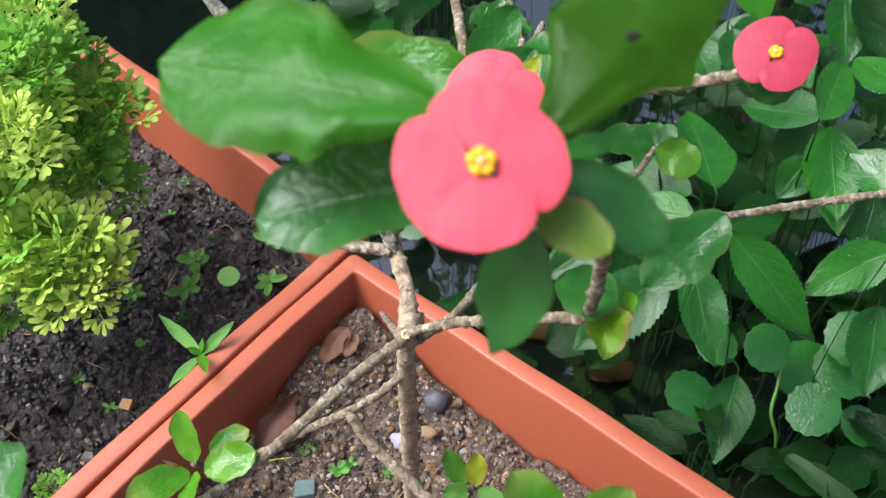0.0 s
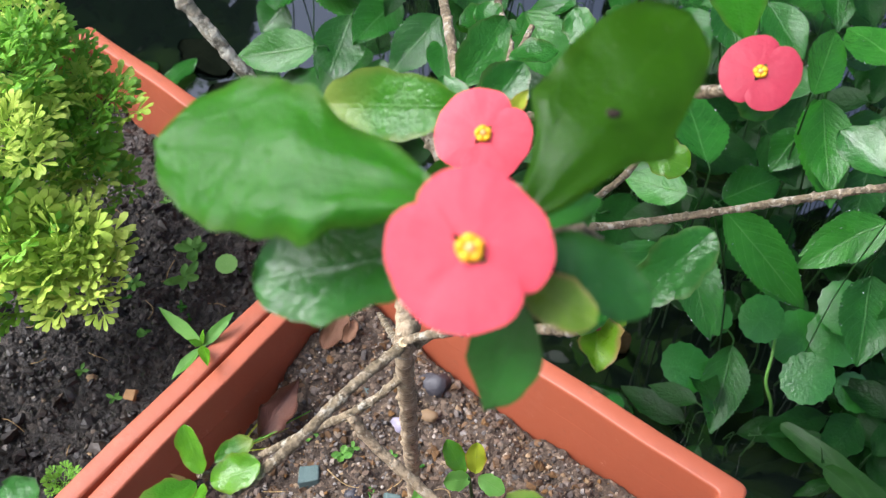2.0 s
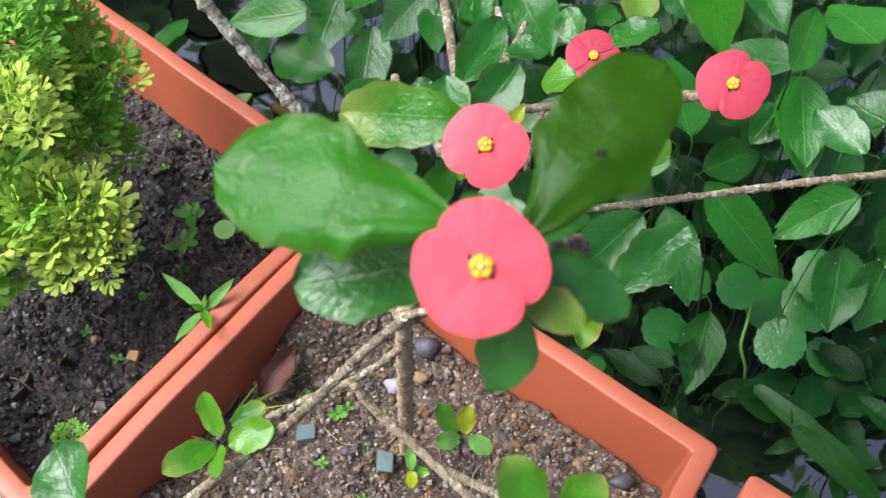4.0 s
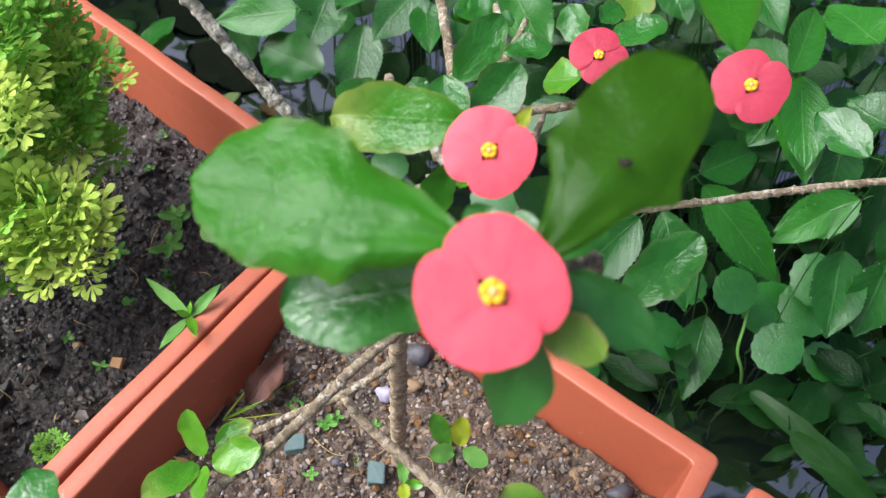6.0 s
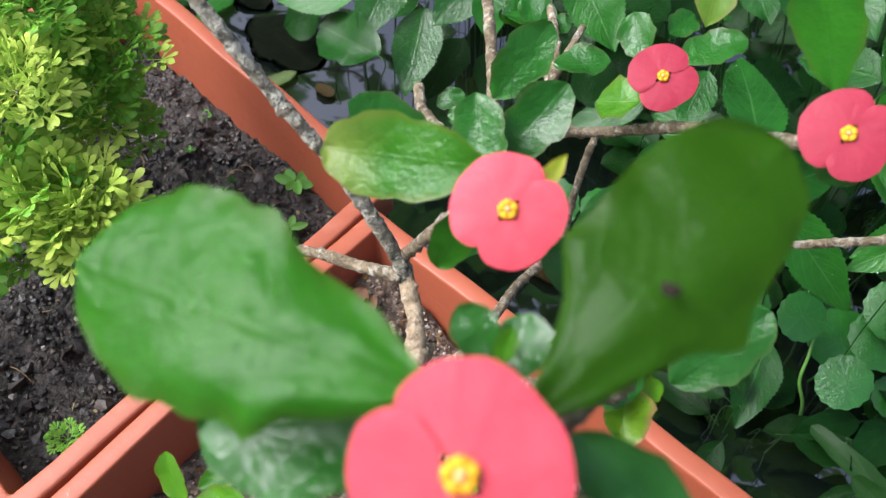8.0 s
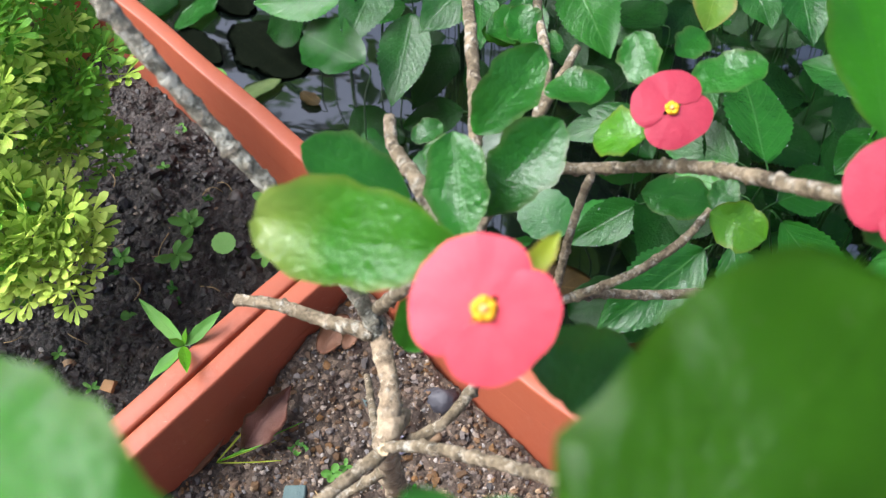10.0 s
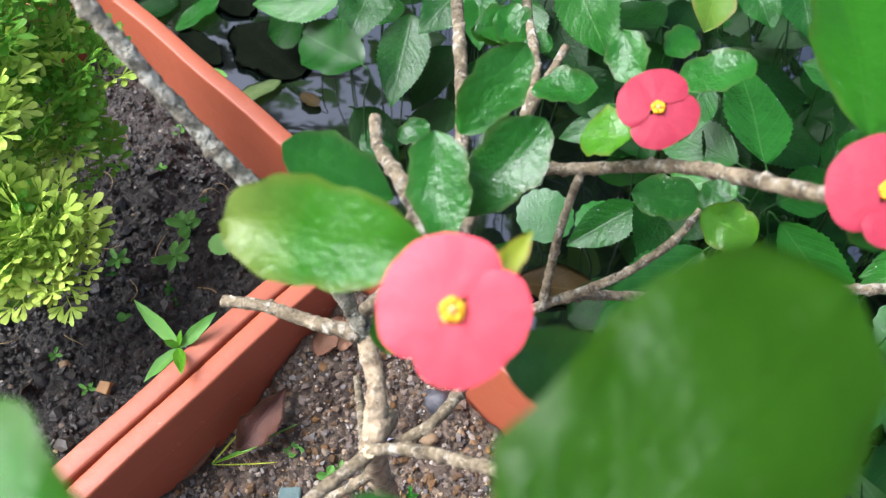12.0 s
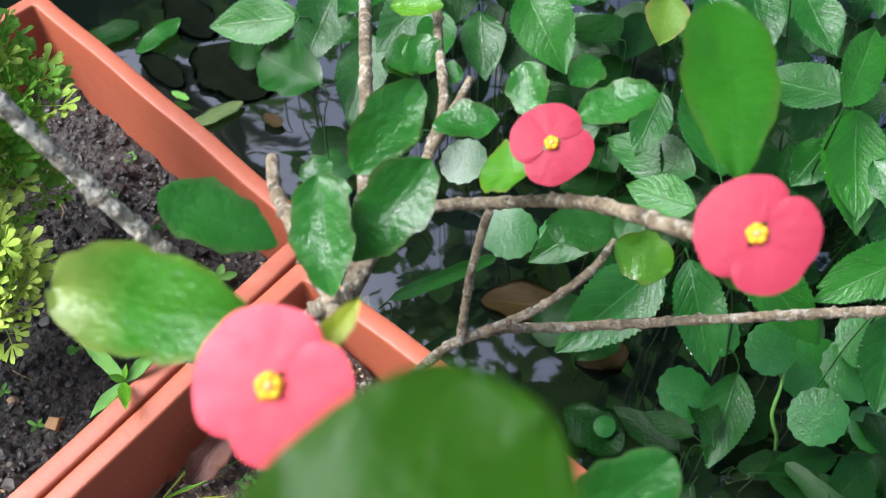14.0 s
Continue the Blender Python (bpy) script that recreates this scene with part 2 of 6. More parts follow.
def plastic_material():
    m, nt, n, l, bsdf = base_material("terracotta_plastic")
    a, b = noise_node(n, l, 7, 5), noise_node(n, l, 160, 5, 0.65)
    col = mix_node(n, l, a.outputs[0], (0.258, 0.061, 0.028), (0.33, 0.087, 0.040))
    dust = noise_node(n, l, 24, 7, 0.7)
    d = math_node(n, l, "MULTIPLY", math_node(n, l, "SUBTRACT", dust.outputs[0], 0.57, True), 3.0, True)
    col = mix_node(n, l, math_node(n, l, "MULTIPLY", d, 0.5), col, (0.50, 0.22, 0.15))
    spk = math_node(n, l, "MULTIPLY", math_node(n, l, "SUBTRACT", b.outputs[0], 0.63, True), 7.0, True)
    col = mix_node(n, l, math_node(n, l, "MULTIPLY", spk, 0.7), col, (0.16, 0.07, 0.04))
    scr = noise_node(n, l, 38, 6, 0.75)
    scr.inputs["Distortion"].default_value = 2.5
    sc = math_node(n, l, "MULTIPLY", math_node(n, l, "SUBTRACT", scr.outputs[0], 0.64, True), 9.0, True)
    col = mix_node(n, l, math_node(n, l, "MULTIPLY", sc, 0.55), col, (0.58, 0.32, 0.22))
    dirt = noise_node(n, l, 11, 8, 0.75)
    dm = math_node(n, l, "MULTIPLY", math_node(n, l, "SUBTRACT", dirt.outputs[0], 0.56, True), 4.0, True)
    col = mix_node(n, l, math_node(n, l, "MULTIPLY", dm, 0.6), col, (0.15, 0.05, 0.03))
    l.new(col, bsdf.inputs["Base Color"])
    l.new(math_node(n, l, "ADD", math_node(n, l, "MULTIPLY", dust.outputs[0], 0.25), 0.36), bsdf.inputs["Roughness"])
    bsdf.inputs["Specular IOR Level"].default_value = 0.5
    bump_node(n, l, math_node(n, l, "ADD", b.outputs[0], math_node(n, l, "MULTIPLY", dust.outputs[0], 2.0)), 0.25, 0.001, bsdf.inputs["Normal"])
    return m


M_POT = plastic_material()


def soil_material(name, dark, light, grit, rough=0.85, dry=None):
    m, nt, n, l, bsdf = base_material(name)
    a, b = noise_node(n, l, 22, 6, 0.65), noise_node(n, l, 260, 6, 0.7)
    v = n.new("ShaderNodeTexVoronoi")
    v.inputs["Scale"].default_value = 230
    tc = n.new("ShaderNodeTexCoord")
    l.new(tc.outputs["Object"], v.inputs["Vector"])
    f = math_node(n, l, "ADD", math_node(n, l, "MULTIPLY", a.outputs[0], 0.6), math_node(n, l, "MULTIPLY", b.outputs[0], 0.5))
    f = math_node(n, l, "MULTIPLY", math_node(n, l, "SUBTRACT", f, 0.34), 2.6, True)
    col = mix_node(n, l, f, dark, light)
    if dry:
        sxyz = n.new("ShaderNodeSeparateXYZ")
        l.new(tc.outputs["Object"], sxyz.inputs[0])
        blot = noise_node(n, l, 16, 5, 0.6)
        k = math_node(n, l, "ADD", math_node(n, l, "MULTIPLY", sxyz.outputs[1], 4.0), math_node(n, l, "MULTIPLY", blot.outputs[0], 2.6))
        k = math_node(n, l, "SUBTRACT", k, 1.0, True)
        col = mix_node(n, l, math_node(n, l, "MULTIPLY", k, math_node(n, l, "MULTIPLY", b.outputs[0], 1.4)), col, dry)
    sepc = n.new("ShaderNodeSeparateColor")
    l.new(v.outputs["Color"], sepc.inputs[0])
    g = math_node(n, l, "MULTIPLY", math_node(n, l, "SUBTRACT", sepc.outputs[0], 0.64, True), 2.2, True)
    col = mix_node(n, l, g, col, grit)
    l.new(col, bsdf.inputs["Base Color"])
    bsdf.inputs["Roughness"].default_value = rough
    h = math_node(n, l, "SUBTRACT", b.outputs[0], math_node(n, l, "MULTIPLY", v.outputs["Distance"], 0.8))
    bump_node(n, l, h, 1.0, 0.004, bsdf.inputs["Normal"])
    return m


M_SOIL_D = soil_material("damp_dark_soil", (0.006, 0.005, 0.004), (0.032, 0.027, 0.022), (0.075, 0.062, 0.050), 0.5, (0.047, 0.038, 0.031))
M_SOIL_S = soil_material("sandy_soil", (0.022, 0.015, 0.010), (0.105, 0.074, 0.050), (0.22, 0.16, 0.11))
M_MUD = soil_material("pond_mud", (0.008, 0.009, 0.006), (0.03, 0.03, 0.02), (0.04, 0.04, 0.03))
M_CONC = soil_material("weathered_concrete", (0.10, 0.095, 0.08), (0.24, 0.23, 0.2), (0.3, 0.28, 0.25))


def stone_material(name, dark, light, rough=0.75):
    m, nt, n, l, bsdf = base_material(name)
    a, b = noise_node(n, l, 240, 5, 0.7), noise_node(n, l, 60, 4)
    oi = n.new("ShaderNodeObjectInfo")
    gi = n.new("ShaderNodeNewGeometry")
    f = math_node(n, l, "ADD", math_node(n, l, "MULTIPLY", a.outputs[0], 0.5), math_node(n, l, "MULTIPLY", gi.outputs["Random Per Island"], 0.6))
    col = mix_node(n, l, math_node(n, l, "SUBTRACT", f, 0.1, True), dark, light)
    hue = math_node(n, l, "FRACT", math_node(n, l, "MULTIPLY", gi.outputs["Random Per Island"], 7.31))
    grey = n.new("ShaderNodeHueSaturation")
    l.new(math_node(n, l, "ADD", math_node(n, l, "MULTIPLY", hue, 1.3), 0.35), grey.inputs["Saturation"])
    l.new(col, grey.inputs["Color"])
    l.new(grey.outputs[0], bsdf.inputs["Base Color"])
    bsdf.inputs["Roughness"].default_value = rough
    bump_node(n, l, math_node(n, l, "ADD", a.outputs[0], b.outputs[0]), 0.6, 0.0012, bsdf.inputs["Normal"])
    return m


M_GRIT = stone_material("mixed_grit", (0.035, 0.027, 0.020), (0.37, 0.30, 0.225))
M_CLOD = stone_material("soil_clods", (0.006, 0.005, 0.0045), (0.042, 0.035, 0.029), 0.5)
M_CRUMB = stone_material("brown_crumbs", (0.022, 0.015, 0.010), (0.17, 0.115, 0.075), 0.8)
M_BLUE = stone_material("blue_grey_stone", (0.045, 0.066, 0.064), (0.12, 0.15, 0.146))
M_BLACK = stone_material("black_stone", (0.012, 0.012, 0.014), (0.05, 0.05, 0.055), 0.5)
M_SCAB = stone_material("dark_scab", (0.004, 0.003, 0.002), (0.010, 0.007, 0.004), 1.0)
M_ORANGE = stone_material("brick_chip", (0.27, 0.19, 0.13), (0.36, 0.27, 0.20))
M_BROWN = stone_material("brown_stone", (0.10, 0.075, 0.055), (0.20, 0.16, 0.12))
M_PALE = stone_material("pale_pebble", (0.19, 0.18, 0.21), (0.33, 0.32, 0.37), 0.5)
M_STRAW = stone_material("dry_straw", (0.20, 0.145, 0.08), (0.42, 0.33, 0.20))
M_PITH = stone_material("broken_wood", (0.22, 0.17, 0.11), (0.62, 0.54, 0.40))
M_DEAD = leaf_material("dry_brown_leaf", (0.14, 0.06, 0.035), (0.32, 0.17, 0.10), (0.36, 0.22, 0.14), 0.5, 6, 0.12, gleam=0.3, through_light=0.05, relief=0.8, ribs=0.2)
M_DEAD_RED = leaf_material("dry_reddish_leaf", (0.12, 0.048, 0.034), (0.25, 0.12, 0.088), (0.3, 0.16, 0.12), 0.4, 6, 0.12, gleam=0.4, through_light=0.05, relief=0.8, ribs=0.2)
M_SUNK = leaf_material("sunken_leaf", (0.03, 0.019, 0.005), (0.075, 0.048, 0.012), (0.3, 0.2, 0.06), 0.5, 6, 0.2, gleam=0.3, through_light=0.05)

# matte black for pond leaves that double as dark reflections in the water
M_REFLECTED = leaf_material("black_reflected_leaf", (0.003, 0.005, 0.003), (0.010, 0.014, 0.008), (0.02, 0.025, 0.012), 0.7, 6, 0.2, gleam=0.02, through_light=0.0)
M_POND_PALE = leaf_material("pale_pond_leaf", (0.10, 0.16, 0.05), (0.24, 0.30, 0.12), (0.3, 0.34, 0.16), 0.35, 5, 0.2, gleam=0.4, through_light=0.1)


def water_material():
    m, nt, n, l, bsdf = base_material("dark_pond_water")
    bsdf.inputs["Base Color"].default_value = (0.003, 0.005, 0.004, 1)
    bsdf.inputs["Roughness"].default_value = 0.03
    bsdf.inputs["IOR"].default_value = 1.9
    bsdf.inputs["Specular IOR Level"].default_value = 1.0
    a, b = noise_node(n, l, 6, 2, 0.4), noise_node(n, l, 22, 2, 0.5)
    a.inputs["Distortion"].default_value = 0.8
    b.inputs["Distortion"].default_value = 0.5
    bump_node(n, l, math_node(n, l, "ADD", a.outputs[0], math_node(n, l, "MULTIPLY", b.outputs[0], 0.14)), 0.08, 0.012, bsdf.inputs["Normal"])
    return m


M_WATER = water_material()
M_DROP, _nt, _n, _l, _b = base_material("dew_drop")
_b.inputs["Base Color"].default_value = (0.9, 0.95, 0.92, 1)
_b.inputs["Roughness"].default_value = 0.12
_b.inputs["Transmission Weight"].default_value = 0.88
_b.inputs["IOR"].default_value = 1.33

# ---- mesh helpers ----
ORIGIN = {}


def thing(name, at, label, category, group="", kind=""):
    """An Empty at the thing's base; its parts are children."""
    ob = new(name)
    ob.empty_display_size = 0.01
    ob.location = at
    ORIGIN[ob] = Vector(at)
    return tagged(ob, label, category, group, kind)


def part(name, bm, material, parent, label="", smooth=True, sharp=0):
    """One mesh under a thing or a part; bm is in world places."""
    at = ORIGIN[parent]
    bmesh.ops.translate(bm, verts=bm.verts, vec=-at)
    me = bpy.data.meshes.new(name)
    bm.to_mesh(me)
    bm.free()
    me.materials.append(material)
    if smooth:
        me.polygons.foreach_set("use_smooth", [True] * len(me.polygons))
    ob = new(name, me)
    if sharp:
        me.set_sharp_from_angle(angle=radians(sharp))
    ob.parent = parent
    ORIGIN[ob] = at
    if label:
        tagged(ob, label)
    return ob


def solo(name, bm, material, at, label, category, group="", kind="", smooth=True):
    """A thing that is one mesh."""
    bmesh.ops.translate(bm, verts=bm.verts, vec=-Vector(at))
    me = bpy.data.meshes.new(name)
    bm.to_mesh(me)
    bm.free()
    me.materials.append(material)
    if smooth:
        me.polygons.foreach_set("use_smooth", [True] * len(me.polygons))
    ob = new(name, me)
    ob.location = at
    return tagged(ob, label, category, group, kind)


def smooth_path(pts, per=6):
    """Points along a smooth line through pts."""
    p = [Vector(q) for q in pts]
    p = [2 * p[0] - p[1]] + p + [2 * p[-1] - p[-2]]
    out = []
    for i in range(1, len(p) - 2):
        for k in range(per):
            s = k / per
            a, b, c, d = p[i - 1], p[i], p[i + 1], p[i + 2]
            out.append(0.5 * ((2 * b) + (c - a) * s + (2 * a - 5 * b + 4 * c - d) * s * s + (3 * b - a - 3 * c + d) * s ** 3))
    out.append(p[-2])
    return out


def tube(pts, r0, r1, seg=12, knots=0.0, seed=0, per=6, ends=True):
    """A tapered round stem along pts; knots: height of the thorn stubs on it, as a share of its radius."""
    rng = random.Random(seed)
    path = smooth_path(pts, per)
    total = sum((b - a).length for a, b in zip(path, path[1:]))
    nubs = []
    if knots:
        seg = 16
        count = max(6, int(total / 0.0009))
        lens = [(b - a).length for a, b in zip(path, path[1:])]
        cum = np.concatenate([[0], np.cumsum(lens)])
        arr = np.array([tuple(q) for q in path])
        s = np.linspace(0, cum[-1], count)
        path = [Vector((np.interp(v, cum, arr[:, 0]), np.interp(v, cum, arr[:, 1]), np.interp(v, cum, arr[:, 2]))) for v in s]
        at, turn = rng.uniform(0.001, 0.004), rng.uniform(0, 6)
        nodes = []
        while at < total:
            nodes.append((at, rng.uniform(0.04, 0.17), rng.uniform(0.0005, 0.0009)))
            at += rng.uniform(0.0035, 0.0085)
        at = 0.002
        while at < total:
            nubs.append((at, turn, knots * rng.uniform(0.3, 1.5), rng.uniform(0.0006, 0.0011), rng.uniform(0.22, 0.42)))
            at += rng.uniform(0.0012, 0.0042)
            turn += 2.4 + rng.uniform(-0.5, 0.5)
    bm = bmesh.new()
    uvl = bm.loops.layers.uv.new("UVMap")
    stub = bm.verts.layers.float.new("thorn")
    side = Vector((0.31, 0.2, 0.93)).normalized()
    rings, dist, prev = [], [], 0.0
    off = Vector((rng.uniform(0, 90), rng.uniform(0, 90), rng.uniform(0, 90)))
    for i, c in enumerate(path):
        d = (path[min(i + 1, len(path) - 1)] - path[max(i - 1, 0)]).normalized()
        x = side.cross(d)
        x = (x if x.length > 0.05 else Vector((1, 0, 0)).cross(d)).normalized()
        y = d.cross(x)
        if i:
            prev += (c - path[i - 1]).length
        f = i / (len(path) - 1)
        r = r0 + (r1 - r0) * f
        ring = []
        close = [q for q in nubs if abs(q[0] - prev) < 0.003]
        swell = max([h * math.exp(-((prev - s0) / ws) ** 2) for s0, h, ws in nodes if abs(prev - s0) < 0.003] or [0.0]) if knots else 0.0
        for j in range(seg):
            a = 2 * math.pi * j / seg
            out = x * math.cos(a) + y * math.sin(a)
            rr, tip = r, 0.0
            if knots:
                rr *= 0.96 + 0.16 * noise.noise((c + out * r) * 170 + off) + 0.10 * noise.noise((c + out * r) * 420 + off) + swell
                tip = min(0.9, swell * 5.5)
                for s0, a0, h, ws, wa in close:
                    da = (a - a0 + math.pi) % (2 * math.pi) - math.pi
                    e = math.exp(-((prev - s0) / ws) ** 2 - (da / wa) ** 2)
                    rr += r * h * e
                    tip = max(tip, e)
            v = bm.verts.new(c + out * rr)
            v[stub] = tip
            ring.append(v)
        rings.append(ring)
        dist.append(prev)
    for i in range(len(rings) - 1):
        for j in range(seg):
            f = bm.faces.new((rings[i][j], rings[i][(j + 1) % seg], rings[i + 1][(j + 1) % seg], rings[i + 1][j]))
            for lp, (u, v) in zip(f.loops, ((j / seg, dist[i]), ((j + 1) / seg, dist[i]), ((j + 1) / seg, dist[i + 1]), (j / seg, dist[i + 1]))):
                lp[uvl].uv = (u, v)
    if ends:
        bm.faces.new(rings[0][::-1])
        bm.faces.new(rings[-1])
    return bm


def blade(base, tip, width, shape="obovate", face=(0, -0.6, 0.8), fold=0.12, droop=0.08, wave=0.04, teeth=0, seed=0, thick=0.0006, roll=0.0, nu=None, nv=8, scallop=0.05):
    """A leaf blade from its base to its tip: rounded outline, folded midrib, drooping tip, wavy or toothed edge."""
    rng = random.Random(seed * 7 + 3)
    base, tip = Vector(base), Vector(tip)
    ax = tip - base
    length = ax.length
    y = ax.normalized()
    z = Vector(face)
    z = (z - y * z.dot(y)).normalized()
    if roll:
        z = Matrix.Rotation(radians(roll), 3, y) @ z
    x = y.cross(z)
    nu = nu or (40 if teeth else 18)
    ph = [rng.uniform(0, 6.28) for _ in range(4)]
    forms = {"obovate": (1.3, 0.5), "ovate": (0.78, 0.85), "oval": (1.08, 0.5), "spoon": (1.75, 0.6), "strap": (1.0, 0.28), "broad": (1.3, 0.42), "fan": (1.5, 0.45), "drop": (0.62, 0.7), "paddle": (1.75, 0.4)}
    p, q = forms[shape]
    bm = bmesh.new()
    uvl = bm.loops.layers.uv.new("UVMap")
    grid = []
    for i in range(nu + 1):
        s = i / nu
        w = max(0.0, math.sin(math.pi * min(1, s) ** p)) ** q
        if i == 0:
            w = 0.07
        if i == nu:
            w = 0.05
        row = []
        for j in range(nv + 1):
            u = 2 * j / nv - 1
            half = 0.5 * width * w
            if teeth and abs(u) > 0.99 and 0 < i < nu:
                half *= 1 + (0.045 if i % 2 else -0.03)
            if 0 < i < nu:
                half *= 1 + (0.02 if teeth else scallop) * (math.sin(5 * s * math.pi + ph[0] + (1.7 if u > 0 else 0)) + 0.5 * math.sin(11 * s * math.pi + ph[3] + u))
            h = fold * width * (abs(u) ** 1.4 - 0.3) * w
            h += wave * width * (abs(u) ** 1.5) * math.sin(s * 9 + ph[1] + (2.1 if u > 0 else 0))
            h -= droop * length * (s ** 2 - s * 0.3)
            h += 0.05 * width * noise.noise(Vector((s * 2.6 + ph[2], u * 1.1, ph[0])))
            row.append((bm.verts.new(base + y * (s * length) + x * (u * half) + z * h), (0.5 + 0.5 * u, s)))
        grid.append(row)
    for i in range(nu):
        for j in range(nv):
            c = (grid[i][j], grid[i][j + 1], grid[i + 1][j + 1], grid[i + 1][j])
            f = bm.faces.new([v for v, _ in c])
            for lp, (_, uv) in zip(f.loops, c):
                lp[uvl].uv = uv
    if thick:
        bmesh.ops.solidify(bm, geom=bm.faces[:], thickness=thick)
    return bm


def lobed_blade(base, tip, right, left, face, dome=0.05, droop=0.06, seed=0, thick=0.0008, nu=60, nv=18):
    """A thick leaf with an uneven lobed outline. right, left: (share of the length, half breadth as a share of the length)."""
    rng = random.Random(seed)
    base, tip = Vector(base), Vector(tip)
    length = (tip - base).length
    y = (tip - base).normalized()
    z = Vector(face)
    z = (z - y * z.dot(y)).normalized()
    x = y.cross(z)
    off = Vector((rng.uniform(0, 60), rng.uniform(0, 60), 0))
    fine = np.linspace(0, 1, 241)
    kernel = np.hanning(9) / np.hanning(9).sum()
    sides = []
    for stations in (left, right):
        w = np.interp(fine, [p for p, _ in stations], [q for _, q in stations])
        sides.append(np.convolve(np.pad(w, 4, mode="edge"), kernel, mode="valid"))
    bm = bmesh.new()
    uvl = bm.loops.layers.uv.new("UVMap")
    grid = []
    for i in range(nu + 1):
        s = 0.5 - 0.5 * math.cos(math.pi * i / nu)
        wl, wr = (float(np.interp(s, fine, w)) for w in sides)
        end = math.sqrt(max(0.0, 1 - max(0.0, (s - 0.93) / 0.07) ** 2))
        row = []
        for j in range(nv + 1):
            u = 2 * j / nv - 1
            half = length * (wr if u > 0 else wl) * max(end, 0.03)
            h = length * (dome * (1 - abs(u) ** 2.2) * math.sin(math.pi * min(1, s + 0.08)) - 0.004 * math.exp(-(u / 0.14) ** 2) * (1 - s) - droop * (s * s - 0.4 * s))
            h += length * 0.030 * noise.noise(Vector((s * 3.1, u * 1.3, 0)) + off) + length * 0.034 * abs(u) ** 3 * noise.noise(Vector((s * 7.0, u * 2, 5)) + off)
            row.append((bm.verts.new(base + y * (s * length) + x * (u * half) + z * h), (0.5 + 0.5 * u, s)))
        grid.append(row)
    for i in range(nu):
        for j in range(nv):
            c = (grid[i][j], grid[i][j + 1], grid[i + 1][j + 1], grid[i + 1][j])
            f = bm.faces.new([v for v, _ in c])
            for lp, (_, uv) in zip(f.loops, c):
                lp[uvl].uv = uv
    bmesh.ops.solidify(bm, geom=bm.faces[:], thickness=thick)
    return bm


COUNT = [0]
DEW = []


def lobed_leaf(plant, base, tip, right, left, mat, label="", face=(0, -0.5, 0.85), **form):
    COUNT[0] += 1
    return part("leaf", lobed_blade(base, tip, right, left, face, seed=COUNT[0], **form), mat, plant, label, sharp=60)


def leaf(plant, base, tip, width, mat, label="", **form):
    COUNT[0] += 1
    if width > 0.016 and "teeth" not in form and "nv" not in form:
        form = dict(form, nu=36, nv=12)
    if mat in (M_REAR, M_DARK, M_BRIGHT, M_LIME) and "face" not in form:
        tilt = random.Random(COUNT[0] + 900)
        form = dict(form, face=(tilt.uniform(-0.5, 0.1), tilt.uniform(-0.5, -0.1), 0.9))
        width *= 1.06
    bm = blade(base, tip, width, seed=COUNT[0], **form)
    if mat in (M_SERR, M_SERR2) and width > 0.02:
        rng = random.Random(COUNT[0])
        nv = form["nv"] + 1 if "nv" in form else 9
        for i, v in enumerate(bm.verts):
            edge = i % nv in (0, nv - 1)
            if i < nv * 40 and rng.random() < (0.12 if edge else 0.006):
                DEW.append((v.co + Vector((0, -0.0004, 0.0008)), rng.uniform(0.0003, 0.0007)))
    return part("leaf", bm, mat, plant, label, sharp=60)


def stem(plant, pts, r0, r1, mat=None, knots=0.42, name="stem", **form):
    COUNT[0] += 1
    return part(name, tube(pts, r0, r1, knots=knots, seed=COUNT[0], **form), mat or M_BARK, plant)


def scar(plant, at, r, face):
    """The pale ring left where a twig broke off, round a dark pith."""
    z = Vector(face).normalized()
    x = z.orthogonal().normalized()
    y = z.cross(x)
    bm = bmesh.new()
    rows = []
    for f, h in ((1.05, -0.5), (1.1, 0.1), (0.9, 0.42), (0.62, 0.40), (0.42, 0.05), (0.15, -0.15)):
        rows.append([bm.verts.new(Vector(at) + (x * math.cos(k * 0.3927) + y * math.sin(k * 0.3927)) * r * f * (1 + 0.08 * math.sin(3 * k)) + z * r * h) for k in range(16)])
    for p, q in zip(rows, rows[1:]):
        for k in range(16):
            bm.faces.new((p[k], p[(k + 1) % 16], q[(k + 1) % 16], q[k]))
    bm.faces.new(rows[-1])
    part("twig_scar", bm, M_PITH, plant, "pale ring scar of a broken twig")


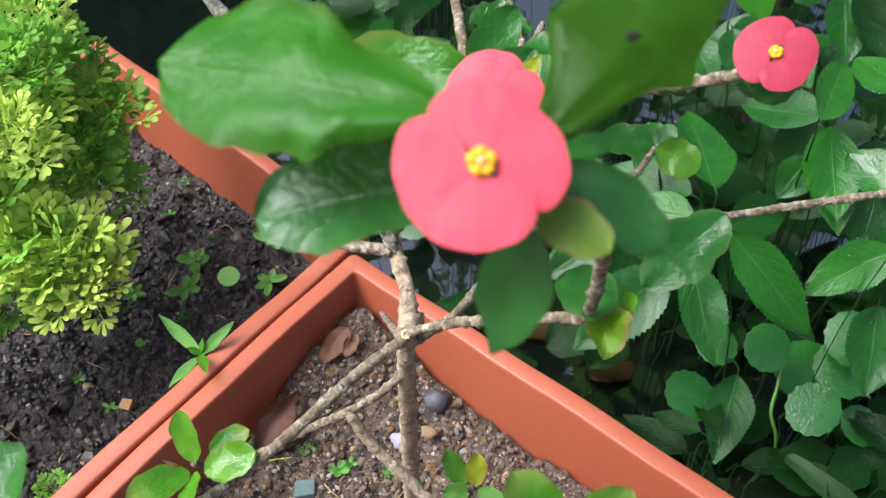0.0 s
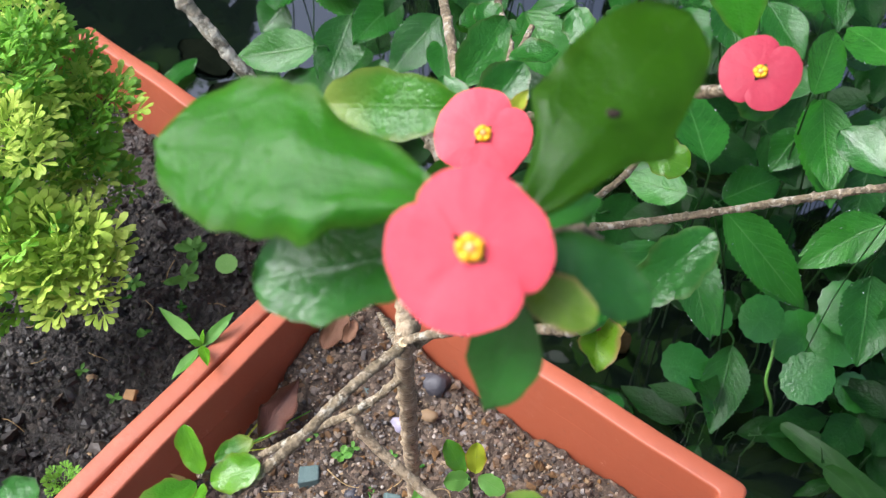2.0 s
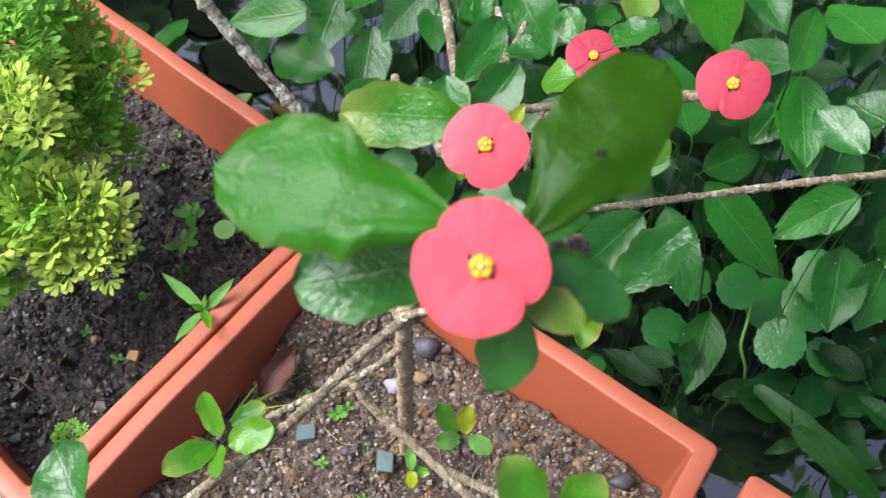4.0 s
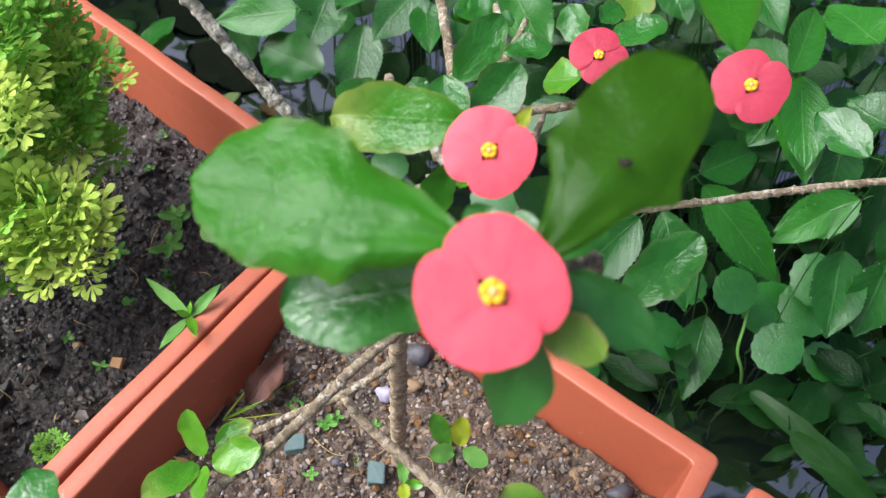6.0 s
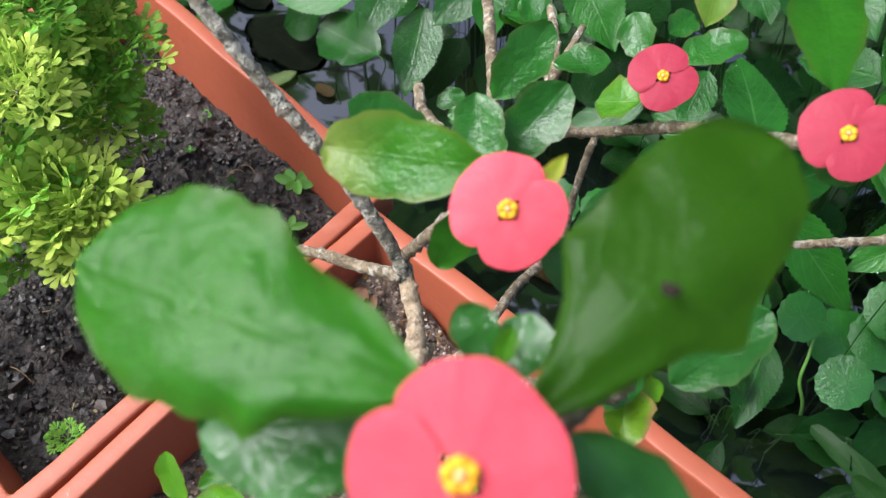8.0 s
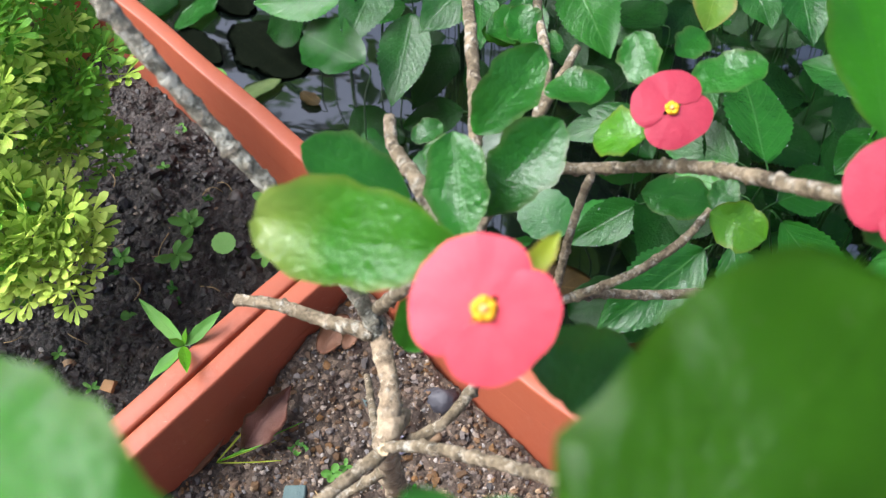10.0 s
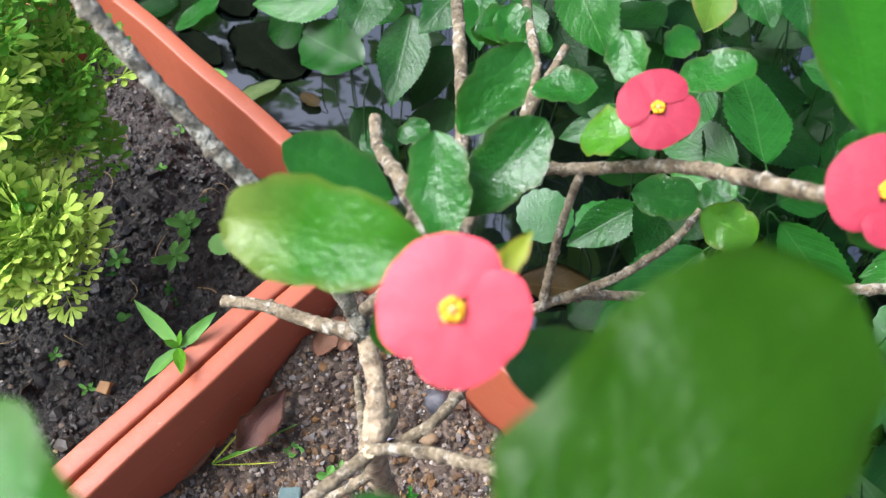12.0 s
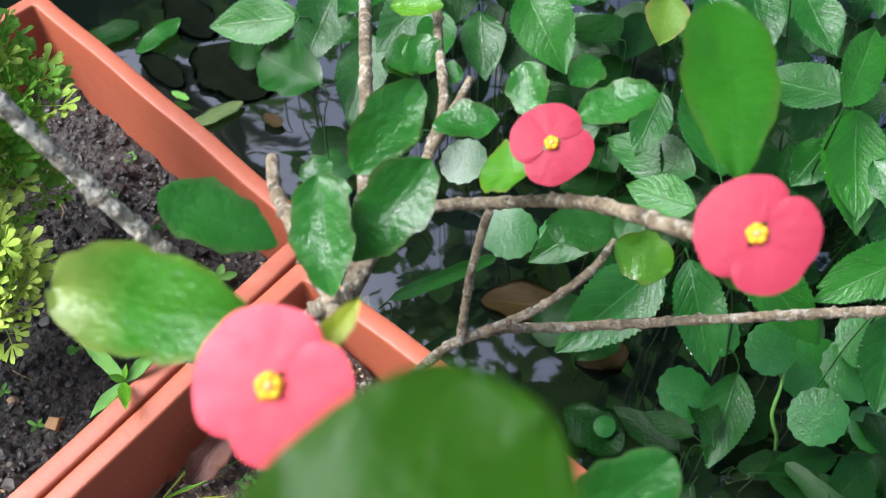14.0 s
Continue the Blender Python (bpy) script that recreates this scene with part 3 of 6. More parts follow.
def bract(centre, r, x, y, z, mid, half, lift, seed, cleft=0.0):
    """One kidney-shaped bract that spreads from the flower's centre."""
    rng = random.Random(seed)
    bm = bmesh.new()
    uvl = bm.loops.layers.uv.new("UVMap")
    na, nr = 44, 9
    ph = rng.uniform(0, 6)
    rows = []
    for i in range(nr + 1):
        f = i / nr
        row = []
        for k in range(na + 1):
            e = 2 * k / na - 1
            a = mid + half * e * (0.35 + 0.65 * min(1.0, f * 2.2))
            rad = r * f * (1 - 0.34 * abs(e) ** 7 - cleft * math.exp(-(e / 0.16) ** 2)) * (1 + 0.016 * math.sin(4 * a + ph) + 0.006 * math.sin(13 * a + ph))
            h = lift * r * (0.35 + 0.65 * f) + 0.03 * r * math.sin(2 * a + ph) * f * f - 0.07 * r * f ** 3 - 0.025 * r * math.exp(-(e / 0.16) ** 2) * f + 0.02 * r * noise.noise(Vector((a * 2.5, f * 2, ph))) * f + 0.03 * r * abs(e) ** 4 * f * (1 if lift else -0.3)
            row.append(bm.verts.new(Vector(centre) + x * (rad * math.cos(a)) + y * (rad * math.sin(a)) + z * h))
        rows.append(row)
    for i in range(nr):
        for k in range(na):
            vs = (rows[i][k], rows[i][k + 1], rows[i + 1][k + 1], rows[i + 1][k])
            fc = bm.faces.new(vs)
            for lp, uv in zip(fc.loops, ((k / na, i / nr), ((k + 1) / na, i / nr), ((k + 1) / na, (i + 1) / nr), (k / na, (i + 1) / nr))):
                lp[uvl].uv = uv
    bmesh.ops.remove_doubles(bm, verts=bm.verts, dist=1e-6)
    bmesh.ops.solidify(bm, geom=bm.faces[:], thickness=0.00025)
    return bm


def flower(plant, centre, r, face, bracts, seed=1, mat=None):
    """A flower: overlapping red bracts round a yellow five-lobed centre. bracts: (middle angle, half spread, lift, cleft), angles in degrees."""
    z = Vector(face).normalized()
    up = Vector((0, 0.8, 0.6))
    y = (up - z * up.dot(z)).normalized()
    x = y.cross(z)
    c = Vector(centre)
    bm = bmesh.new()
    bmesh.ops.create_cone(bm, cap_ends=True, segments=14, radius1=r * 0.10, radius2=r * 0.17, depth=r * 0.22)
    turn = Matrix((x, y, z)).transposed().to_4x4()
    bmesh.ops.transform(bm, matrix=Matrix.Translation(c - z * r * 0.02) @ turn, verts=bm.verts)
    head = part("flower", bm, M_POLLEN, plant, "coral red flower with a yellow centre")
    for i, (mid, half, lift, cleft) in enumerate(bracts):
        part("bract", bract(c, r, x, y, z, radians(mid), radians(half), lift, seed * 10 + i, cleft), mat or M_BRACT, head, sharp=60)
    for i in range(5):
        a = 2 * math.pi * i / 5 + 0.4
        bm = bmesh.new()
        bmesh.ops.create_uvsphere(bm, u_segments=8, v_segments=6, radius=r * 0.075)
        bmesh.ops.scale(bm, verts=bm.verts, vec=(1.15, 0.9, 0.6))
        bmesh.ops.transform(bm, matrix=Matrix.Translation(c + z * r * 0.10 + (x * math.cos(a) + y * math.sin(a)) * r * 0.115) @ turn @ pose(0, 0, 0, 0, 0, math.degrees(a) + 90), verts=bm.verts)
        part("gland", bm, M_POLLEN, head)
    bm = bmesh.new()
    bmesh.ops.create_uvsphere(bm, u_segments=8, v_segments=6, radius=r * 0.07)
    bmesh.ops.translate(bm, verts=bm.verts, vec=c + z * r * 0.11)
    part("pistil", bm, M_PISTIL, head)
    return head


def disc_leaf(centre, r, face, seed, cren=14):
    """A round pennywort leaf with a scalloped edge, dished at the middle."""
    rng = random.Random(seed)
    z = Vector(face).normalized()
    x = z.orthogonal().normalized()
    x = Matrix.Rotation(rng.uniform(0, 6.28), 3, z) @ x
    y = z.cross(x)
    bm = bmesh.new()
    uvl = bm.loops.layers.uv.new("UVMap")
    n, m = 70, 6
    rows = []
    for i in range(m + 1):
        f = i / m
        row = []
        for k in range(n):
            a = 2 * math.pi * k / n
            rr = r * f * (1 + 0.03 * math.cos(cren * a) * f + 0.04 * math.sin(2 * a + seed))
            h = -0.05 * r * f * f + 0.02 * r * f * f * math.sin(3 * a + seed)
            row.append(bm.verts.new(Vector(centre) + x * (rr * math.cos(a)) + y * (rr * math.sin(a)) + z * h))
        rows.append(row)
    for i in range(m):
        for k in range(n):
            fc = bm.faces.new((rows[i][k], rows[i][(k + 1) % n], rows[i + 1][(k + 1) % n], rows[i + 1][k]))
            for lp, (u, v) in zip(fc.loops, ((k, i), (k + 1, i), (k + 1, i + 1), (k, i + 1))):
                lp[uvl].uv = (0.5 + 0.5 * math.sin(4.5 * 2 * math.pi * u / n) * v / m, v / m)
    bmesh.ops.remove_doubles(bm, verts=bm.verts, dist=1e-6)
    bmesh.ops.solidify(bm, geom=bm.faces[:], thickness=0.0003)
    return bm


def lump(at, size, seed, flat=0.7, cuts=2, rough=1.0):
    """An uneven stone."""
    rng = random.Random(seed)
    bm = bmesh.new()
    bmesh.ops.create_icosphere(bm, subdivisions=cuts, radius=1.0)
    off = Vector((rng.uniform(0, 50), rng.uniform(0, 50), rng.uniform(0, 50)))
    sx, sy = rng.uniform(0.8, 1.25), rng.uniform(0.7, 1.1)
    for v in bm.verts:
        k = 1 + rough * (0.55 * noise.noise(v.co * 1.5 + off) + 0.25 * noise.noise(v.co * 3.5 + off))
        v.co = Vector((v.co.x * sx, v.co.y * sy, v.co.z * flat)) * (k * size)
    bmesh.ops.transform(bm, matrix=Matrix.Translation(at) @ pose(0, 0, 0, 0, 0, rng.uniform(0, 360)), verts=bm.verts)
    return bm


# ---- ground, ledge and pond ----
bm = bmesh.new()
bmesh.ops.create_grid(bm, x_segments=60, y_segments=60, size=60)
for v in bm.verts:
    v.co.z = -0.30 + 0.04 * noise.noise(v.co * 0.7)
solo("ground", bm, M_MUD, (0, 0, 0), "dark muddy bed that carries the pond", "ground", kind="structure")

bm = bmesh.new()
bmesh.ops.create_grid(bm, x_segments=120, y_segments=120, size=2.4)
for v in bm.verts:
    v.co += Vector((0.3, 1.2, 0))
    v.co.z = 0.0015 * noise.noise(v.co * 9)
solo("water", bm, M_WATER, (0, 0, 0.0), "still dark pond water with sky reflections", "water", kind="structure")

BACK = Vector((0.768, -0.640, 0))
SEAM = Vector((-0.583, -0.812, 0))


def prism(corners, z0, z1, bevel=0.006):
    bm = bmesh.new()
    lo = [bm.verts.new((*c[:2], z0)) for c in corners]
    hi = [bm.verts.new((*c[:2], z1)) for c in corners]
    n = len(lo)
    bm.faces.new(lo[::-1])
    bm.faces.new(hi)
    for i in range(n):
        bm.faces.new((lo[i], lo[(i + 1) % n], hi[(i + 1) % n], hi[i]))
    bmesh.ops.recalc_face_normals(bm, faces=bm.faces)
    bmesh.ops.bevel(bm, geom=bm.edges[:], offset=bevel, segments=2, affect="EDGES")
    return bm


edge0 = Vector((-0.06, 0.44, 0))
ledge = [edge0 - BACK * 1.6, edge0 + BACK * 1.6, edge0 + BACK * 1.6 + SEAM * 1.6, edge0 - BACK * 1.6 + SEAM * 1.6]
solo("pavement", prism(ledge, -0.32, 0.05, 0.01), M_CONC, (0, 0, 0), "weathered concrete ledge beside the pond", "ledge", kind="structure")


# ---- planters ----
def rounded_loop(corners, inset, z, radius, warp):
    """A closed loop of points round a four-cornered rim, moved inwards, with rounded corners."""
    c = [Vector((*p, 0)) for p in corners]
    n = len(c)
    lines = []
    for i in range(n):
        a, b = c[i], c[(i + 1) % n]
        d = (b - a).normalized()
        nrm = Vector((d.y, -d.x, 0))
        lines.append((a + nrm * inset, d))
    pts = []
    for i in range(n):
        (p, d), (q, e) = lines[i - 1], lines[i]
        den = d.x * e.y - d.y * e.x
        s = ((q.x - p.x) * e.y - (q.y - p.y) * e.x) / den
        pts.append(p + d * s)
    out = []
    for i in range(n):
        p, a, b = pts[i], pts[i - 1], pts[(i + 1) % n]
        da, db = (a - p).normalized(), (b - p).normalized()
        s, t = p + da * radius, p + db * radius
        for k in range(6):
            f = k / 5
            out.append((1 - f) ** 2 * s + 2 * f * (1 - f) * p + f * f * t)
        e = b - db * radius
        e0 = pts[(i + 1) % n] - (b - p).normalized() * radius
        for k in range(1, 12):
            f = k / 12
            q = t.lerp(e0, f)
            nrm = Vector((db.y, -db.x, 0))
            q = q + nrm * (warp * math.sin(math.pi * f) + 0.0006 * math.sin(f * 17 + i))
            out.append(q)
    return [Vector((q.x, q.y, z + 0.0012 * math.sin(q.x * 21 + q.y * 13))) for q in out]


def loft(loops, cap_first=False, cap_last=False):
    bm = bmesh.new()
    vs = [[bm.verts.new(p) for p in lp] for lp in loops]
    n = len(vs[0])
    for i in range(len(vs) - 1):
        for j in range(n):
            bm.faces.new((vs[i][j], vs[i][(j + 1) % n], vs[i + 1][(j + 1) % n], vs[i + 1][j]))
    if cap_first:
        bm.faces.new(vs[0])
    if cap_last:
        bm.faces.new(vs[-1])
    bmesh.ops.recalc_face_normals(bm, faces=bm.faces)
    return bm


RIM = 0.29


def mound(p, seed):
    """Soil heaped up in the back corner of the shrub's planter."""
    return 0.028 * math.exp(-((p.x + 0.062) ** 2 + (p.y - 0.395) ** 2) / 0.0028) if seed == 11 else 0.0


def planter(corners, label, soil_mat, soil_label, soil_z, seed):
    """A moulded plastic planter on the ledge, filled with soil. corners run clockwise from the back left."""
    mid = sum((Vector((*c, 0)) for c in corners), Vector()) / 4
    top = thing("planter", (mid.x, mid.y, 0.05), label, "planter", "planters in a row on the ledge")
    body = [(0.036, 0.051, 0.012), (0.031, 0.056, 0.012), (0.006, RIM - 0.026, 0.009)]
    inner = [(0.0158, RIM - 0.0262, 0.003), (0.0225, 0.18, 0.0035), (0.036, 0.062, 0.008)]
    part("body", loft([rounded_loop(corners, i, z, r, -0.001) for i, z, r in body + inner], True, True), M_POT, top, sharp=28)
    lip = [(0.005, RIM - 0.026, 0.006), (0.0005, RIM - 0.026, 0.006), (0.0, RIM - 0.025, 0.006), (0.0, RIM - 0.0022, 0.006), (0.0006, RIM - 0.0006, 0.006), (0.002, RIM, 0.0055),
           (0.0120, RIM, 0.004), (0.0128, RIM - 0.0003, 0.0038), (0.0133, RIM - 0.0012, 0.0035), (0.0137, RIM - 0.0035, 0.0032), (0.0158, RIM - 0.026, 0.003), (0.012, RIM - 0.026, 0.003)]
    loops = [rounded_loop(corners, i, z, r, -0.001) for i, z, r in lip]
    part("rim", loft(loops + [loops[0]]), M_POT, top, sharp=50)
    # soil
    a, b, c, d = [Vector((*q, 0)) for q in corners]
    bm = bmesh.new()
    n = 150
    grid = []
    for i in range(n + 1):
        row = []
        for j in range(n + 1):
            u, v = 0.052 + 0.896 * i / n, 0.052 + 0.896 * j / n
            p = a.lerp(b, u).lerp(d.lerp(c, u), v)
            e = min(u, 1 - u, v, 1 - v)
            z = soil_z + mound(p, seed) + 0.012 * noise.noise(p * 14 + Vector((seed, 0, 0))) + 0.007 * noise.noise(p * 45) + 0.0045 * noise.noise(p * 120) + 0.003 * noise.noise(p * 300)
            row.append(bm.verts.new((p.x, p.y, z)))
        grid.append(row)
    for i in range(n):
        for j in range(n):
            bm.faces.new((grid[i][j], grid[i + 1][j], grid[i + 1][j + 1], grid[i][j + 1]))
    rim_vs = [grid[i][0] for i in range(n + 1)] + [grid[n][j] for j in range(1, n + 1)] + [grid[i][n] for i in range(n - 1, -1, -1)] + [grid[0][j] for j in range(n - 1, 0, -1)]
    low = [bm.verts.new((v.co.x, v.co.y, 0.066)) for v in rim_vs]
    m = len(low)
    for i in range(m):
        bm.faces.new((rim_vs[i], rim_vs[(i + 1) % m], low[(i + 1) % m], low[i]))
    bm.faces.new(low)
    bmesh.ops.recalc_face_normals(bm, faces=bm.faces)
    solo("soil", bm, soil_mat, (mid.x, mid.y, 0.066), soil_label, "soil", kind="stuff")
    return top


def soil_height(x, y, seed, z0):
    p = Vector((x, y, 0))
    return z0 + mound(p, seed) + 0.012 * noise.noise(p * 14 + Vector((seed, 0, 0))) + 0.007 * noise.noise(p * 45) + 0.0045 * noise.noise(p * 120)


SOIL_L, SOIL_R = 0.224, 0.234
POT_L = [(-0.3247, 0.7215), (-0.0535, 0.4655), (-0.2431, 0.2022), (-0.515, 0.455)]
POT_R = [(-0.0655, 0.4433), (0.1772, 0.2386), (-0.040, -0.066), (-0.2908, 0.1273)]
POT_T = [(0.192, 0.222), (0.434, 0.035), (0.218, -0.268), (-0.024, -0.081)]
planter(POT_L, "terracotta-coloured plastic planter filled with dark damp soil", M_SOIL_D, "dark damp crumbly potting soil with weeds", SOIL_L, 3)
planter(POT_R, "terracotta-coloured plastic planter holding the flowering shrub", M_SOIL_S, "brown gritty soil mixed with small stones", SOIL_R, 11)
planter(POT_T, "terracotta-coloured plastic planter at the pond's edge", M_SOIL_S, "brown gritty soil at the pond's edge", SOIL_R, 17)


def inside(corners, u, v):
    a, b, c, d = [Vector((*q, 0)) for q in corners]
    return a.lerp(b, u).lerp(d.lerp(c, u), v)


def scatter(name, corners, z0, seed, count, small, large, mat, label, category, skew=1.6):
    rng = random.Random(seed)
    base = [lump((0, 0, 0), 1.0, seed * 31 + k, 0.65, 1, 1.7) for k in range(7)]
    protos = [([v.co.copy() for v in b.verts], [[v.index for v in f.verts] for f in b.faces]) for b in base]
    for b in base:
        b.free()
    verts, faces = [], []
    for _ in range(count):
        p = inside(corners, rng.uniform(0.06, 0.94), rng.uniform(0.06, 0.94))
        s = small * (large / small) ** (rng.random() ** skew)
        co, fs = rng.choice(protos)
        m = pose(0, 0, 0, rng.uniform(-40, 40), rng.uniform(-40, 40), rng.uniform(0, 360))
        at = Vector((p.x, p.y, soil_height(p.x, p.y, {"L": 3, "R": 11}[name], z0) + s * 0.2))
        o = len(verts)
        verts += [at + (m @ (v * s)) for v in co]
        faces += [[i + o for i in f] for f in fs]
    me = bpy.data.meshes.new("gravel")
    me.from_pydata(verts, [], faces)
    me.materials.append(mat)
    tagged(new(category, me), label, category, kind="stuff")


scatter("L", POT_L, SOIL_L, 5, 8000, 0.0005, 0.0034, M_CLOD, "dark crumbs of soil lying on the bed", "clods", 2.6)
scatter("L", POT_L, SOIL_L, 9, 420, 0.0022, 0.0062, M_CLOD, "lumps of damp dark soil on the bed", "soil lumps", 1.8)
scatter("L", POT_L, SOIL_L, 6, 950, 0.0004, 0.0026, M_GRIT, "scattered pale grit on dark soil", "grit", 2.4)
scatter("R", POT_R, SOIL_R, 7, 8000, 0.0004, 0.0025, M_GRIT, "small mixed pebbles and grit on brown soil", "gravel")
scatter("R", POT_R, SOIL_R, 8, 9500, 0.0005, 0.0032, M_CRUMB, "dark crumbs of soil among the grit", "clods")

# ---- the flowering shrub ----
shrub = thing("crown_of_thorns_shrub", (-0.0200, 0.2721, 0.2220), "woody shrub with glossy green leaves and coral red flowers", "shrub")
# trunk and branches
stem(shrub, [(-0.0202, 0.2723, 0.2150), (-0.0148, 0.2108, 0.4332), (-0.0130, 0.1940, 0.5060), (-0.0101, 0.2056, 0.4992)], 0.0043, 0.0034, M_TRUNK)
stem(shrub, [(-0.0130, 0.1910, 0.5060), (-0.0130, 0.2086, 0.5103), (-0.0169, 0.2223, 0.5144), (-0.0201, 0.2311, 0.5211)], 0.0032, 0.0029, M_TRUNK)
stem(shrub, [(-0.0165, 0.2228, 0.5136), (-0.0230, 0.2285, 0.5290), (-0.0370, 0.2340, 0.5560), (-0.0520, 0.2390, 0.5770), (-0.0600, 0.2425, 0.5870), (-0.0670, 0.2450, 0.5980), (-0.0760, 0.2490, 0.6105), (-0.0860, 0.2535, 0.6245), (-0.0960, 0.2580, 0.6390)], 0.0026, 0.0021, M_LICHEN)
stem(shrub, [(-0.0193, 0.2286, 0.5205), (-0.0075, 0.2235, 0.5439), (0.0039, 0.2177, 0.5644), (0.0100, 0.1972, 0.5863), (0.0105, 0.1565, 0.6340)], 0.0022, 0.0016)
stem(shrub, [(-0.0184, 0.2231, 0.5176), (-0.0346, 0.2290, 0.5149), (-0.0507, 0.2352, 0.5125), (-0.0640, 0.2380, 0.5100)], 0.0025, 0.0019)
stem(shrub, [(0.0094, 0.2102, 0.5681), (0.0033, 0.2199, 0.5695), (-0.0062, 0.2362, 0.5735), (-0.0132, 0.2517, 0.5681), (-0.0150, 0.2620, 0.5690)], 0.0027, 0.0016)
stem(shrub, [(-0.0120, 0.1960, 0.4970), (0.0058, 0.2026, 0.5086), (0.0240, 0.2380, 0.5000), (0.0430, 0.2470, 0.5070), (0.0710, 0.2560, 0.4970), (0.1130, 0.2530, 0.5070), (0.1650, 0.2440, 0.5270), (0.2300, 0.2300, 0.5500)], 0.0018, 0.0015)
stem(shrub, [(0.0430, 0.2470, 0.5070), (0.0590, 0.2484, 0.5184), (0.0741, 0.2565, 0.5256), (0.0821, 0.2635, 0.5334)], 0.0016, 0.0013)
stem(shrub, [(0.0360, 0.2440, 0.5050), (0.0384, 0.2525, 0.5259), (0.0415, 0.2607, 0.5373), (0.0445, 0.2658, 0.5462)], 0.0014, 0.0013)
stem(shrub, [(0.0017, 0.2394, 0.5508), (0.0115, 0.2512, 0.5509), (0.0240, 0.2570, 0.5540), (0.0460, 0.2570, 0.5570), (0.0660, 0.2400, 0.5770), (0.0820, 0.2070, 0.6060), (0.0865, 0.1970, 0.6170)], 0.0016, 0.0019)
stem(shrub, [(0.0012, 0.3635, 0.5602), (0.0057, 0.3112, 0.5640), (0.0081, 0.2811, 0.5621), (0.0091, 0.2578, 0.5605), (0.0082, 0.2341, 0.5549), (0.0046, 0.2186, 0.5558)], 0.0020, 0.0020)
stem(shrub, [(-0.0005, 0.2180, 0.5506), (0.0075, 0.2284, 0.5535), (0.0129, 0.2378, 0.5581), (0.0281, 0.2735, 0.5628), (0.0380, 0.2920, 0.5710)], 0.0024, 0.0012)
stem(shrub, [(0.0266, 0.2716, 0.5614), (0.0301, 0.2934, 0.5606), (0.0275, 0.3253, 0.5602), (0.0269, 0.3511, 0.5677)], 0.0016, 0.0014)
stem(shrub, [(-0.0136, 0.1900, 0.5082), (-0.0262, 0.1779, 0.5082), (-0.0389, 0.1638, 0.5078), (-0.0557, 0.1505, 0.5001), (-0.0771, 0.1398, 0.4880), (-0.1007, 0.1315, 0.4700)], 0.0020, 0.0019)
stem(shrub, [(-0.0142, 0.1992, 0.4763), (-0.0252, 0.1955, 0.4664), (-0.0374, 0.1909, 0.4610), (-0.0566, 0.1928, 0.4441), (-0.0784, 0.1936, 0.4248)], 0.0019, 0.0016)
stem(shrub, [(-0.0365, 0.1909, 0.4610), (-0.0283, 0.1849, 0.4477), (-0.0151, 0.1773, 0.4357), (0.0018, 0.1658, 0.4229), (0.0166, 0.1561, 0.4116)], 0.0023, 0.0022, M_TRUNK)
stem(shrub, [(-0.0121, 0.1903, 0.5111), (-0.0006, 0.1873, 0.5191), (0.0140, 0.1790, 0.5318), (0.0334, 0.1675, 0.5470), (0.0410, 0.1610, 0.5560), (0.0370, 0.1400, 0.6020), (0.0300, 0.1220, 0.6390), (0.0120, 0.0940, 0.6680)], 0.0017, 0.0018)
stem(shrub, [(-0.0145, 0.1915, 0.5060), (-0.0257, 0.2380, 0.4642)], 0.0015, 0.0012)
stem(shrub, [(-0.0693, 0.1704, 0.4643), (-0.0774, 0.1574, 0.4795), (-0.0810, 0.1474, 0.4974)], 0.0016, 0.0012)
stem(shrub, [(0.0022, 0.1787, 0.3983), (0.0268, 0.0957, 0.5493), (0.0340, 0.0891, 0.5634)], 0.002, 0.0012)
stem(shrub, [(-0.1007, 0.1322, 0.4707), (-0.0981, 0.0927, 0.5574), (-0.0979, 0.0932, 0.5680)], 0.0022, 0.0014)
scar(shrub, (-0.0127, 0.1895, 0.5112), 0.0017, (-0.1, -0.6, 0.8))
scar(shrub, (-0.0381, 0.1905, 0.4585), 0.0012, (-0.3, -0.6, 0.75))
scar(shrub, (-0.0150, 0.2622, 0.5690), 0.0013, (0.0, 0.6, 0.8))
scar(shrub, (-0.0640, 0.2380, 0.5100), 0.0015, (-0.85, 0.35, 0.2))
# flowers
flower(shrub, (0.0050, 0.0880, 0.6750), 0.0117, (0.03, -0.58, 0.82), [(228, 98, 0.035, 0.0), (48, 98, 0.0, 0.05)], 1)
flower(shrub, (0.0110, 0.1550, 0.6370), 0.0108, (-0.02, -0.55, 0.84), [(137, 102, 0.0, 0.02), (-42, 92, 0.03, 0.03)], 2)
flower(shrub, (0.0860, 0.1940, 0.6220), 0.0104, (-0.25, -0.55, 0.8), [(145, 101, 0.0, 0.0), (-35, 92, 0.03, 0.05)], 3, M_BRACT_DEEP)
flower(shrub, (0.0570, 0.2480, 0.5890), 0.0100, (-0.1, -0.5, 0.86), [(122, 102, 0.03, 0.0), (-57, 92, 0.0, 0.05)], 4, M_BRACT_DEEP)
